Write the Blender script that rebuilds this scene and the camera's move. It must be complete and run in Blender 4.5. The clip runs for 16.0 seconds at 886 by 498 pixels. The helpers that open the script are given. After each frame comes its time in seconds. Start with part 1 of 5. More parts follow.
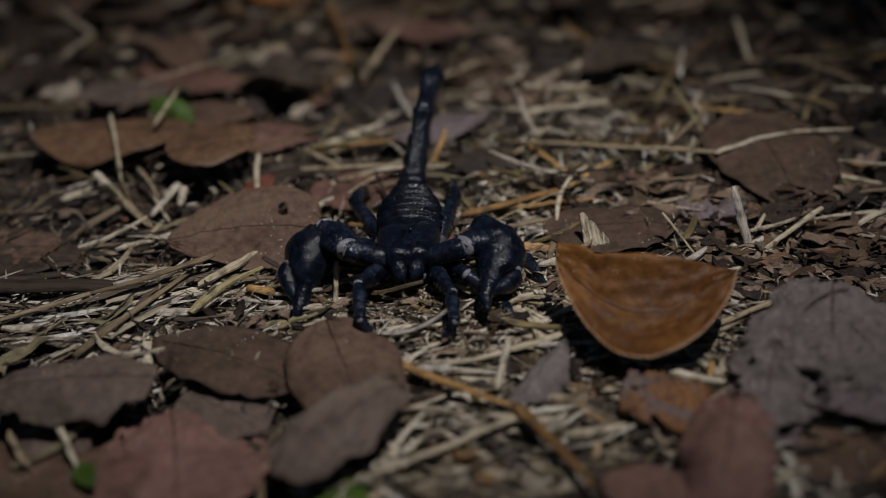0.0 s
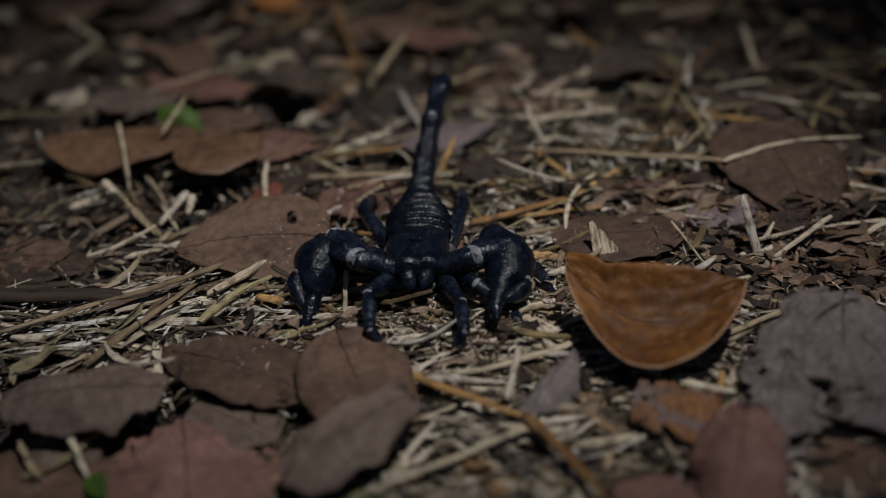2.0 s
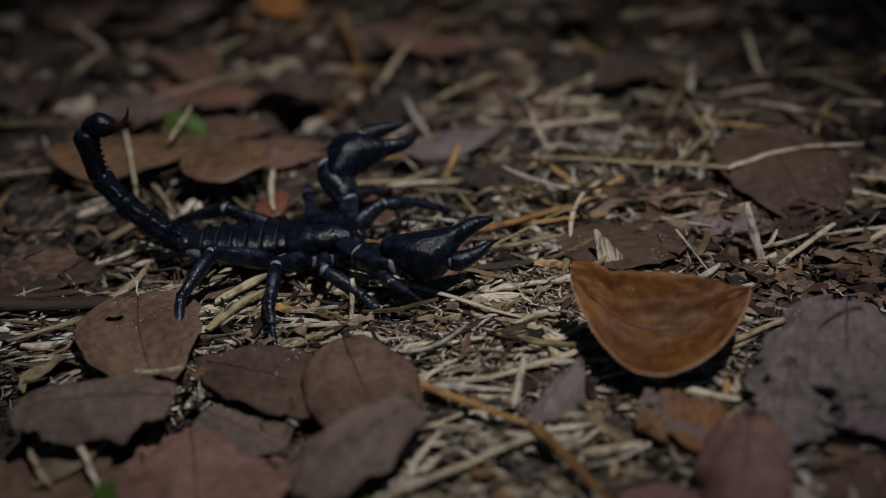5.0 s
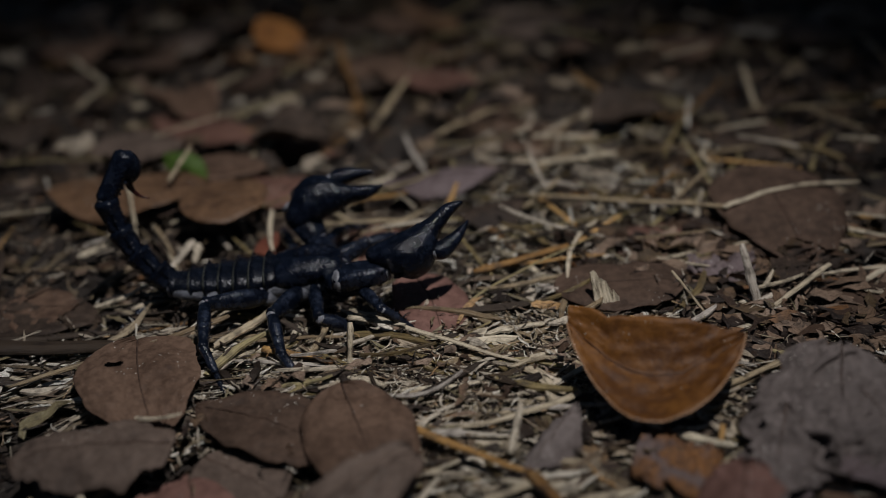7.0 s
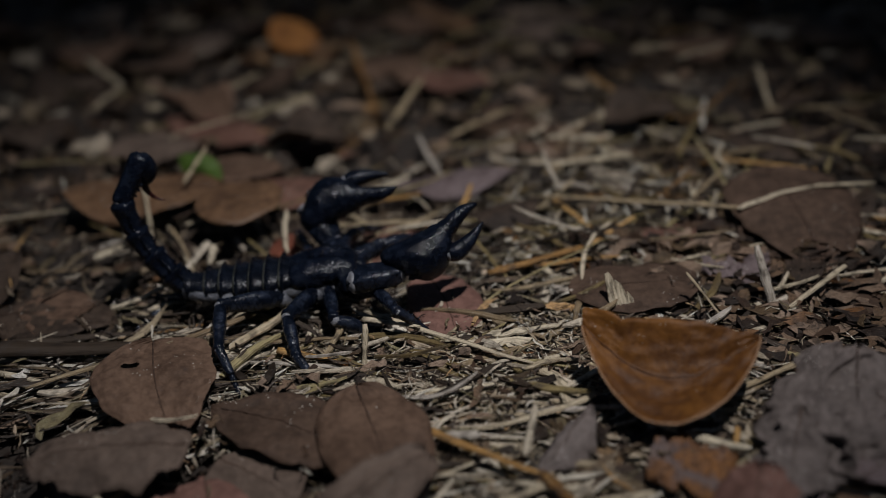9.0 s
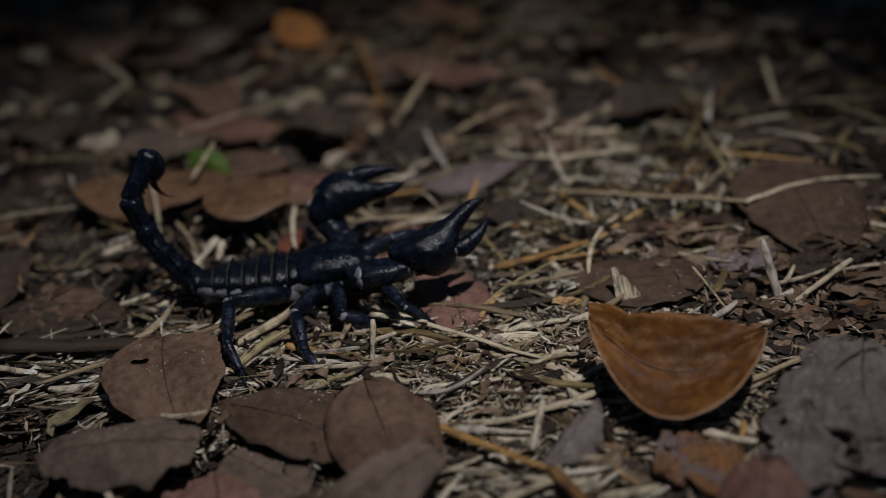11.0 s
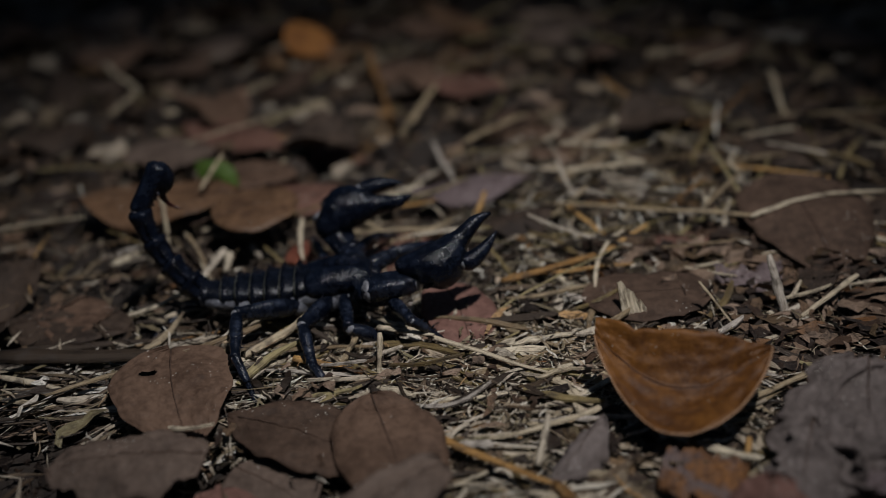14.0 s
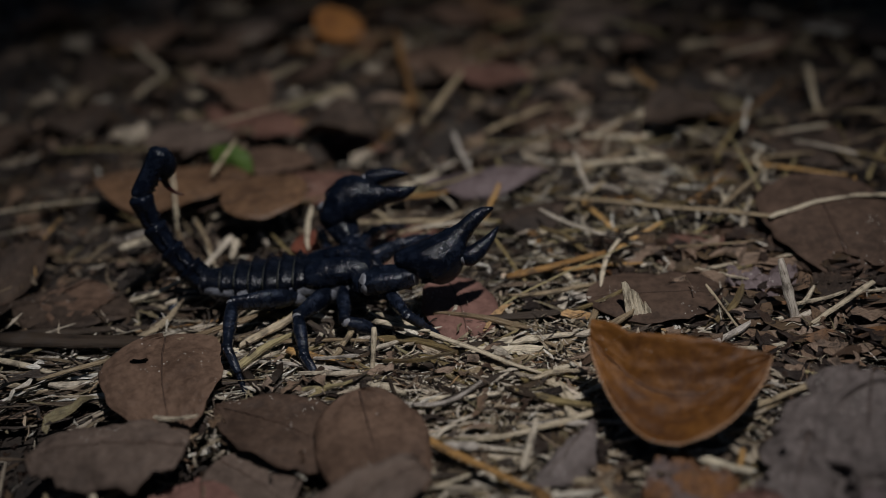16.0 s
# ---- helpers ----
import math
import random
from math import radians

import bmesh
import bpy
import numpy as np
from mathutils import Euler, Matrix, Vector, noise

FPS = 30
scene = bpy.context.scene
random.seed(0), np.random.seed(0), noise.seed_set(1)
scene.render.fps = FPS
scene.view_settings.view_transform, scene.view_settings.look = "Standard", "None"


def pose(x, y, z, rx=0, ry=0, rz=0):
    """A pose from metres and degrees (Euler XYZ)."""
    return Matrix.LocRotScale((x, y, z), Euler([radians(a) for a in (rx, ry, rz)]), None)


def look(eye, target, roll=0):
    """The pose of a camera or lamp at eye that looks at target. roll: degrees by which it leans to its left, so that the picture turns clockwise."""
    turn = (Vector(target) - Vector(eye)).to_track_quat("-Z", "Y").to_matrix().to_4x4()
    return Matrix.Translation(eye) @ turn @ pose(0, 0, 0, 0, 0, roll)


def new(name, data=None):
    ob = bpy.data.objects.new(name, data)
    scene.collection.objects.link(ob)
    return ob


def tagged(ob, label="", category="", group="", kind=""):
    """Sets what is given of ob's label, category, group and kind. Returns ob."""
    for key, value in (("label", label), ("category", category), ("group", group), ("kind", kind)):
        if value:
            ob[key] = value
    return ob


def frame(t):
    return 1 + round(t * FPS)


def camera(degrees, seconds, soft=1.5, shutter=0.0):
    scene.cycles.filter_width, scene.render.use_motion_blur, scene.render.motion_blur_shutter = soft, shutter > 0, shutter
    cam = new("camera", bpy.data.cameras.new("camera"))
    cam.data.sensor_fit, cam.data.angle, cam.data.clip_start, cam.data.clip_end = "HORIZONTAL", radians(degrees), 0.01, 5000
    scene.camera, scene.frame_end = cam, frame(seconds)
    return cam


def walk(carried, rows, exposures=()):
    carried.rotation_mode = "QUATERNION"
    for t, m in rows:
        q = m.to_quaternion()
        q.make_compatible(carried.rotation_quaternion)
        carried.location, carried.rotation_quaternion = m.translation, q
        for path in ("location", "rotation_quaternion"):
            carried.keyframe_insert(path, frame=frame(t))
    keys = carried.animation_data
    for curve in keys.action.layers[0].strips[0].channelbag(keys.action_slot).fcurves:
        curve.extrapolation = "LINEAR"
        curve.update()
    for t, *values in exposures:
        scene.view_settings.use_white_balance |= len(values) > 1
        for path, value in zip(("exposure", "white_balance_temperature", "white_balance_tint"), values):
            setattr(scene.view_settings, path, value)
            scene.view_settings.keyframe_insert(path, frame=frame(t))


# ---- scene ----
cam = camera(40, 16.0, soft=0.7, shutter=0.5)
cam.data.dof.use_dof = True
cam.data.dof.focus_distance = 0.312
cam.data.dof.aperture_fstop = 5.4

PATH = [
    (0, (0.00077, -0.33131, 0.16445), (0.00279, 0.01854, -0.02945), -2.63),
    (0.5, (0.00103, -0.33117, 0.16536), (0.00325, 0.01872, -0.02848), -2.68),
    (1, (-0.00008, -0.33120, 0.16606), (0.00201, 0.01884, -0.02752), -2.69),
    (1.5, (-0.00072, -0.33122, 0.16510), (0.00091, 0.01917, -0.02783), -2.66),
    (2, (-0.00090, -0.33054, 0.16585), (0.00040, 0.01983, -0.02713), -2.72),
    (2.5, (-0.00111, -0.33062, 0.16758), (0.00033, 0.01969, -0.02550), -2.71),
    (3, (-0.00147, -0.33100, 0.16659), (-0.00062, 0.01973, -0.02573), -2.72),
    (3.5, (-0.00191, -0.33124, 0.16554), (-0.00097, 0.01906, -0.02757), -2.72),
    (6, (-0.00045, -0.33159, 0.17355), (-0.00019, 0.01957, -0.01799), -3.11),
    (6.5, (0.00054, -0.33049, 0.17577), (0.00102, 0.02137, -0.01448), -3.22),
    (7, (0.00000, -0.32990, 0.17541), (-0.00000, 0.02328, -0.01238), -3.20),
    (7.5, (-0.00052, -0.33005, 0.17516), (-0.00210, 0.02318, -0.01253), -3.26),
    (8, (-0.00024, -0.33004, 0.17521), (-0.00330, 0.02322, -0.01239), -3.35),
    (8.5, (0.00006, -0.32956, 0.17655), (-0.00401, 0.02365, -0.01114), -3.50),
    (9, (-0.00008, -0.32994, 0.17644), (-0.00470, 0.02310, -0.01155), -3.55),
    (11.5, (0.00012, -0.33076, 0.17953), (-0.00767, 0.02077, -0.01117), -4.10),
    (12, (0.00077, -0.33047, 0.18068), (-0.00796, 0.02113, -0.00985), -4.07),
    (12.5, (0.00058, -0.33063, 0.18072), (-0.00767, 0.02148, -0.00888), -3.91),
    (13, (0.00110, -0.33084, 0.18038), (-0.00707, 0.02116, -0.00943), -3.84),
    (13.5, (-0.00040, -0.33103, 0.18173), (-0.00840, 0.02083, -0.00836), -3.82),
    (14, (0.00017, -0.33058, 0.18104), (-0.00918, 0.02171, -0.00818), -3.86),
    (14.5, (0.00280, -0.32909, 0.18155), (-0.00797, 0.02284, -0.00826), -3.53),
    (15, (0.00547, -0.32803, 0.18144), (-0.01107, 0.02344, -0.00880), -3.71),
    (15.5, (0.01047, -0.32654, 0.18058), (-0.01205, 0.02374, -0.01126), -3.74),
    (16, (0.01709, -0.32273, 0.17915), (-0.01370, 0.02649, -0.01345), -3.98),
    ]
walk(cam, [(t, look(eye, target, roll)) for t, eye, target, roll in PATH],
     [(0.0, 0.0), (3.7, 0.0), (6.0, -0.12), (16.0, -0.12)])

# ---- light: night, one cold LED torch held above the lens ----
world = bpy.data.worlds.new("night")
world.use_nodes = True
world.node_tree.nodes["Background"].inputs[0].default_value = (0.38, 0.6, 1.0, 1)
world.node_tree.nodes["Background"].inputs[1].default_value = 0.045
scene.world = world
torch = new("torch_light", bpy.data.lights.new("torch_light", "SPOT"))
torch.data.energy = 20.0
torch.data.color = (0.97, 0.955, 0.98)
torch.data.spot_size = radians(36.5)
torch.data.spot_blend = 1.0
torch.data.shadow_soft_size = 0.012
torch.matrix_world = look((0.15, -0.24, 0.70), (-0.022, 0.022, 0.0))


# ---- materials ----
def material(name, rough=0.7, gloss=0.5):
    m = bpy.data.materials.new(name)
    m.use_nodes = True
    nt = m.node_tree
    bsdf = nt.nodes["Principled BSDF"]
    bsdf.inputs["Roughness"].default_value = rough
    bsdf.inputs["Specular IOR Level"].default_value = gloss
    return m, nt, bsdf


def node(nt, kind, **values):
    n = nt.nodes.new(kind)
    for key, value in values.items():
        n.inputs[key.replace("_", " ")].default_value = value
    return n


def maths(nt, op, a, b=None, clamp=False):
    n = nt.nodes.new("ShaderNodeMath")
    n.operation, n.use_clamp = op, clamp
    for i, v in enumerate((a, b)):
        if v is None:
            continue
        if isinstance(v, (int, float)):
            n.inputs[i].default_value = v
        else:
            nt.links.new(v, n.inputs[i])
    return n.outputs[0]


def ramp(nt, value, *stops):
    n = nt.nodes.new("ShaderNodeValToRGB")
    while len(n.color_ramp.elements) < len(stops):
        n.color_ramp.elements.new(0.5)
    for e, (at, c) in zip(n.color_ramp.elements, stops):
        e.position, e.color = at, (*c, 1)
    nt.links.new(value, n.inputs[0])
    return n.outputs[0]


def mix(nt, fac, a, b, mode="MIX"):
    n = nt.nodes.new("ShaderNodeMix")
    n.data_type, n.blend_type = "RGBA", mode
    for socket, v in ((n.inputs[0], fac), (n.inputs[6], a), (n.inputs[7], b)):
        if isinstance(v, (int, float)):
            socket.default_value = v
        elif isinstance(v, tuple):
            socket.default_value = (*v, 1)
        else:
            nt.links.new(v, socket)
    return n.outputs[2]


def noise_tex(nt, vector, scale, detail=4.0, rough=0.6):
    n = node(nt, "ShaderNodeTexNoise", Scale=scale, Detail=detail, Roughness=rough)
    nt.links.new(vector, n.inputs["Vector"])
    return n.outputs["Fac"]


def relief(nt, bsdf, height, strength, distance):
    b = node(nt, "ShaderNodeBump", Strength=strength, Distance=distance)
    nt.links.new(height, b.inputs["Height"])
    nt.links.new(b.outputs[0], bsdf.inputs["Normal"])


def leaf_material(name, dark, light, stain, rough=0.68, veins=0.2, thin=0.12, gloss=0.2, blotch=0.55):
    m, nt, bsdf = material(name, rough, gloss)
    tc = nt.nodes.new("ShaderNodeTexCoord")
    info = nt.nodes.new("ShaderNodeObjectInfo")
    shift = nt.nodes.new("ShaderNodeVectorMath")
    shift.operation = "ADD"
    nt.links.new(tc.outputs["Object"], shift.inputs[0])
    nt.links.new(info.outputs["Random"], shift.inputs[1])
    at = shift.outputs[0]
    big = noise_tex(nt, at, 55.0, 5.0, 0.65)
    fine = noise_tex(nt, at, 420.0, 5.0, 0.7)
    tone = maths(nt, "ADD", maths(nt, "MULTIPLY", big, 0.52), maths(nt, "MULTIPLY", fine, 0.48))
    colour = ramp(nt, tone, (0.40, dark), (0.58, light))
    spots = ramp(nt, noise_tex(nt, at, 130.0, 3.0, 0.5), (0.75 - 0.31 * blotch, (0, 0, 0)), (0.87 - 0.31 * blotch, (1, 1, 1)))
    colour = mix(nt, maths(nt, "MULTIPLY", spots, blotch), colour, stain)
    # side veins from the leaf's own length and width
    uv = nt.nodes.new("ShaderNodeSeparateXYZ")
    nt.links.new(tc.outputs["UV"], uv.inputs[0])
    side = maths(nt, "ABSOLUTE", maths(nt, "SUBTRACT", uv.outputs[1], 0.5))
    run = maths(nt, "FRACT", maths(nt, "MULTIPLY", maths(nt, "SUBTRACT", uv.outputs[0], maths(nt, "MULTIPLY", side, 0.55)), 9.0))
    line = maths(nt, "SUBTRACT", 1.0, maths(nt, "MULTIPLY", maths(nt, "ABSOLUTE", maths(nt, "SUBTRACT", run, 0.5)), 16.0), True)
    colour = mix(nt, maths(nt, "MULTIPLY", line, 0.22 * veins), colour, tuple(c * 0.45 for c in dark))
    # pale specks of dust
    vor = node(nt, "ShaderNodeTexVoronoi", Scale=820.0)
    nt.links.new(at, vor.inputs["Vector"])
    speck = maths(nt, "MULTIPLY", maths(nt, "LESS_THAN", vor.outputs["Distance"], 0.17),
                  maths(nt, "GREATER_THAN", noise_tex(nt, at, 90.0, 2.0), 0.60))
    colour = mix(nt, maths(nt, "MULTIPLY", speck, 0.7), colour, (0.5, 0.46, 0.4))
    nt.links.new(colour, bsdf.inputs["Base Color"])
    height = maths(nt, "ADD", maths(nt, "MULTIPLY", fine, 0.6), maths(nt, "MULTIPLY", line, -0.5 * veins))
    relief(nt, bsdf, maths(nt, "ADD", height, big), 0.75, 0.0007)
    if thin:
        tr = nt.nodes.new("ShaderNodeBsdfTranslucent")
        nt.links.new(colour, tr.inputs[0])
        ms = node(nt, "ShaderNodeMixShader", Fac=thin)
        nt.links.new(bsdf.outputs[0], ms.inputs[1])
        nt.links.new(tr.outputs[0], ms.inputs[2])
        nt.links.new(ms.outputs[0], nt.nodes["Material Output"].inputs[0])
    return m


def straw_material(name, island=False, tint=(1, 1, 1), pale=1.0, bleached=0.0):
    """Dry stalks: each piece of its own tone, with fibres along it, worn pale ridges and damp dark patches."""
    m, nt, bsdf = material(name, 0.62, 0.3)
    if island:
        pick = nt.nodes.new("ShaderNodeNewGeometry").outputs["Random Per Island"]
    else:
        pick = nt.nodes.new("ShaderNodeObjectInfo").outputs["Random"]
    tc = nt.nodes.new("ShaderNodeTexCoord")
    shift = nt.nodes.new("ShaderNodeVectorMath")
    shift.operation = "MULTIPLY_ADD"
    nt.links.new(tc.outputs["UV"], shift.inputs[0])
    shift.inputs[1].default_value = (3.0, 11.0, 1.0)
    nt.links.new(maths(nt, "MULTIPLY", pick, 97.0), shift.inputs[2])
    grain = noise_tex(nt, shift.outputs[0], 1.6, 5.0, 0.72)
    blot = noise_tex(nt, tc.outputs["Object"], 210.0, 5.0, 0.65)
    t3 = lambda r, g, b: (r * tint[0], g * tint[1], b * tint[2])
    if island:
        colour = ramp(nt, pick, (0.0, t3(0.014, 0.011, 0.009)), (0.30 * pale, t3(0.045, 0.032, 0.024)), (0.46 * pale, t3(0.13, 0.09, 0.055)), (0.58 * pale, t3(0.17, 0.145, 0.075)),
                      (0.70 * pale, t3(0.36, 0.29, 0.20)), (0.84, t3(0.55, 0.49, 0.39)), (0.94, t3(0.74, 0.70, 0.60)), (1.0, t3(0.40, 0.22, 0.07)))
    else:
        colour = ramp(nt, pick, (0.0, t3(0.17 + bleached, 0.115 + bleached, 0.06 + bleached)), (0.5, t3(0.40 + bleached / 2, 0.31 + bleached / 2, 0.185 + bleached / 2)), (1.0, t3(0.62, 0.53, 0.38)))
    colour = mix(nt, ramp(nt, grain, (0.36, (0.85, 0.85, 0.85)), (0.50, (0, 0, 0))), colour, t3(0.075, 0.05, 0.032))
    colour = mix(nt, ramp(nt, grain, (0.56, (0, 0, 0)), (0.72, (0.5, 0.5, 0.5))), colour, t3(0.78, 0.73, 0.62))
    colour = mix(nt, ramp(nt, blot, (0.50, (0, 0, 0)), (0.68, (0.75, 0.75, 0.75))), colour, (0.045, 0.034, 0.026))
    nt.links.new(colour, bsdf.inputs["Base Color"])
    relief(nt, bsdf, grain, 0.8, 0.0005)
    return m


def soil_material():
    m, nt, bsdf = material("soil", 0.9)
    tc = nt.nodes.new("ShaderNodeTexCoord")
    at = tc.outputs["Object"]
    big, fine = noise_tex(nt, at, 30.0, 6.0, 0.7), noise_tex(nt, at, 600.0, 6.0, 0.75)
    colour = ramp(nt, maths(nt, "ADD", maths(nt, "MULTIPLY", big, 0.5), maths(nt, "MULTIPLY", fine, 0.5)),
                  (0.3, (0.012, 0.009, 0.007)), (0.55, (0.045, 0.032, 0.023)), (0.75, (0.12, 0.09, 0.06)))
    nt.links.new(colour, bsdf.inputs["Base Color"])
    relief(nt, bsdf, fine, 1.0, 0.002)
    return m


def shell_material(name, base, rough, bumps=0.5, gloss=0.5, dust=0.0):
    m, nt, bsdf = material(name, rough)
    at = nt.nodes.new("ShaderNodeTexCoord").outputs["Object"]
    big, fine = noise_tex(nt, at, 260.0, 4.0, 0.6), noise_tex(nt, at, 1500.0, 3.0, 0.6)
    colour = ramp(nt, big, (0.35, tuple(c * 0.6 for c in base)), (0.7, tuple(c * 1.7 for c in base)))
    if dust:
        film = ramp(nt, noise_tex(nt, at, 340.0, 5.0, 0.72), (0.48, (0, 0, 0)), (0.70, (1, 1, 1)))
        colour = mix(nt, maths(nt, "MULTIPLY", film, dust), colour, (0.038, 0.048, 0.074))
    nt.links.new(colour, bsdf.inputs["Base Color"])
    r = maths(nt, "ADD", rough - 0.13, maths(nt, "MULTIPLY", big, 0.3))
    nt.links.new(r, bsdf.inputs["Roughness"])
    cells = nt.nodes.new("ShaderNodeTexVoronoi")
    cells.inputs["Scale"].default_value = 2100.0
    nt.links.new(at, cells.inputs["Vector"])
    grain = maths(nt, "SUBTRACT", maths(nt, "ADD", big, fine), maths(nt, "MULTIPLY", cells.outputs["Distance"], 0.7))
    relief(nt, bsdf, grain, bumps, 0.00030)
    bsdf.inputs["Specular IOR Level"].default_value = gloss
    return m


SOIL = soil_material()
BROWN = leaf_material("dry_leaf_brown", (0.0748, 0.044, 0.0287), (0.154, 0.09504, 0.0633), (0.044, 0.0264, 0.0185))
RED = leaf_material("dry_leaf_red", (0.10, 0.05, 0.0355), (0.19, 0.10, 0.0729), (0.06, 0.032, 0.0240))
UMBER = leaf_material("dry_leaf_umber", (0.05, 0.031, 0.0211), (0.105, 0.066, 0.0451), (0.03, 0.019, 0.0134))
GREY = leaf_material("dry_leaf_grey", (0.082, 0.058, 0.0441), (0.155, 0.112, 0.0863), (0.046, 0.033, 0.0259))
LILAC = leaf_material("dry_leaf_lilac", (0.11, 0.08, 0.078), (0.19, 0.148, 0.145), (0.065, 0.047, 0.042))
ASH = leaf_material("dry_leaf_ash", (0.108, 0.087, 0.077), (0.2, 0.164, 0.148), (0.06, 0.047, 0.041))
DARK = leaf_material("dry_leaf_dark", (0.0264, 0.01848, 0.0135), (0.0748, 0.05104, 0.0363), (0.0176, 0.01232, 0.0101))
AMBER = leaf_material("dry_leaf_amber", (0.085, 0.032, 0.008), (0.20, 0.082, 0.018), (0.05, 0.019, 0.007), 0.5, 0.1, 0.15, 0.25)
ORANGE = leaf_material("dry_leaf_orange", (0.20, 0.080, 0.024), (0.36, 0.155, 0.042), (0.13, 0.055, 0.025))
PINK = leaf_material("dry_leaf_pink", (0.135, 0.070, 0.054), (0.235, 0.125, 0.098), (0.08, 0.045, 0.036))
RUST = leaf_material("dry_leaf_rust", (0.14, 0.045, 0.028), (0.24, 0.082, 0.048), (0.10, 0.05, 0.04))
MOTTLED = leaf_material("rotting_leaf_mottled", (0.075, 0.05, 0.042), (0.26, 0.12, 0.045), (0.15, 0.12, 0.115), 0.8, 0.0, blotch=0.85)
TAWNY = leaf_material("dry_leaf_tawny", (0.078, 0.042, 0.022), (0.165, 0.092, 0.048), (0.06, 0.033, 0.02), 0.5, 0.2, 0.12, 0.3)
GREEN = leaf_material("fresh_leaf_green", (0.055, 0.10, 0.015), (0.10, 0.17, 0.03), (0.04, 0.07, 0.012), 0.45, 0.6, 0.25)
VEIN = leaf_material("leaf_vein", (0.035, 0.022, 0.016), (0.09, 0.055, 0.038), (0.03, 0.02, 0.015), 0.6, 0.0, 0.0)
AMBER_VEIN = leaf_material("amber_leaf_vein", (0.045, 0.017, 0.006), (0.085, 0.034, 0.011), (0.07, 0.028, 0.01), 0.5, 0.0, 0.0)
# paler than the leaf: light caught on its rim, put into the colour
AMBER_RIM_GLINT = leaf_material("amber_leaf_rim_glint", (0.22, 0.12, 0.06), (0.36, 0.22, 0.13), (0.2, 0.1, 0.05), 0.5, 0.0, 0.0)
STRAW = straw_material("straw_pale")
STRAW_ORANGE = straw_material("straw_orange", tint=(1.02, 0.72, 0.38))
STRAW_OLIVE = straw_material("straw_olive", tint=(0.62, 0.60, 0.42))
STRAW_WHITE = straw_material("straw_white", tint=(1.12, 1.14, 1.14), bleached=0.25)
STRAW_DARK = straw_material("twig_dark", tint=(0.09, 0.075, 0.072))
CHAFF = straw_material("chaff", island=True)
CHAFF_DULL = straw_material("chaff_dull", island=True, tint=(0.6, 0.55, 0.5))
CHAFF_PALE = straw_material("chaff_pale", island=True, tint=(1.15, 1.17, 1.2))
CHAFF_FRESH = straw_material("chaff_fresh", island=True, tint=(1.15, 1.13, 1.1), pale=0.8)
SCRAPS = straw_material("leaf_scraps", island=True, tint=(0.42, 0.32, 0.27))
SHELL = shell_material("black_shell", (0.0026, 0.0036, 0.0066), 0.24, 0.40, 0.22, 0.12)
SHELL_GLOSS = shell_material("glossy_black_shell", (0.0024, 0.0038, 0.0080), 0.19, 0.55, 0.24, 0.2)
SHELL_DUSTY = shell_material("dusty_black_shell", (0.0030, 0.0046, 0.0092), 0.20, 0.55, 0.32, 0.5)
JOINT = shell_material("pale_joint_skin", (0.15, 0.15, 0.16), 0.42)
SKIN = shell_material("grey_belly_skin", (0.085, 0.088, 0.10), 0.38, 0.9)
RIM = shell_material("olive_plate_rim", (0.034, 0.035, 0.029), 0.4, 0.6, 0.25)
STING = shell_material("dark_red_sting", (0.03, 0.008, 0.006), 0.25, 0.2)


# ---- helpers for building ----
def mesh_of(name, bm, mat, smooth=True):
    me = bpy.data.meshes.new(name)
    bmesh.ops.recalc_face_normals(bm, faces=bm.faces)
    for f in bm.faces:
        f.smooth = smooth
    bm.to_mesh(me)
    bm.free()
    me.materials.append(mat)
    return me


def part(name, bm, mat, parent=None, label="", smooth=True):
    ob = new(name, mesh_of(name, bm, mat, smooth))
    ob.parent = parent
    return tagged(ob, label) if label else ob


def tube(bm, centres, radii, sides=8, flat=1.0, uv=None):
    """A closed tube through centres; flat squeezes it upwards."""
    rings = []
    n = len(centres)
    for i, (c, r) in enumerate(zip(centres, radii)):
        a, b = Vector(centres[max(i - 1, 0)]), Vector(centres[min(i + 1, n - 1)])
        d = (b - a).normalized()
        side = d.cross(Vector((0, 0, 1)))
        side = side.normalized() if side.length > 1e-4 else Vector((0, 1, 0))
        up = side.cross(d)
        rings.append([bm.verts.new(Vector(c) + side * (r * math.cos(w)) + up * (r * flat * math.sin(w)))
                      for w in (2 * math.pi * k / sides for k in range(sides))])
    for i, (p, q) in enumerate(zip(rings, rings[1:])):
        for k in range(sides):
            f = bm.faces.new((p[k], p[(k + 1) % sides], q[(k + 1) % sides], q[k]))
            if uv:
                for loop, (a, b) in zip(f.loops, ((i, k), (i, k + 1), (i + 1, k + 1), (i + 1, k))):
                    loop[uv].uv = (a / (n - 1), b / sides)
    bm.faces.new(rings[0][::-1])
    bm.faces.new(rings[-1])


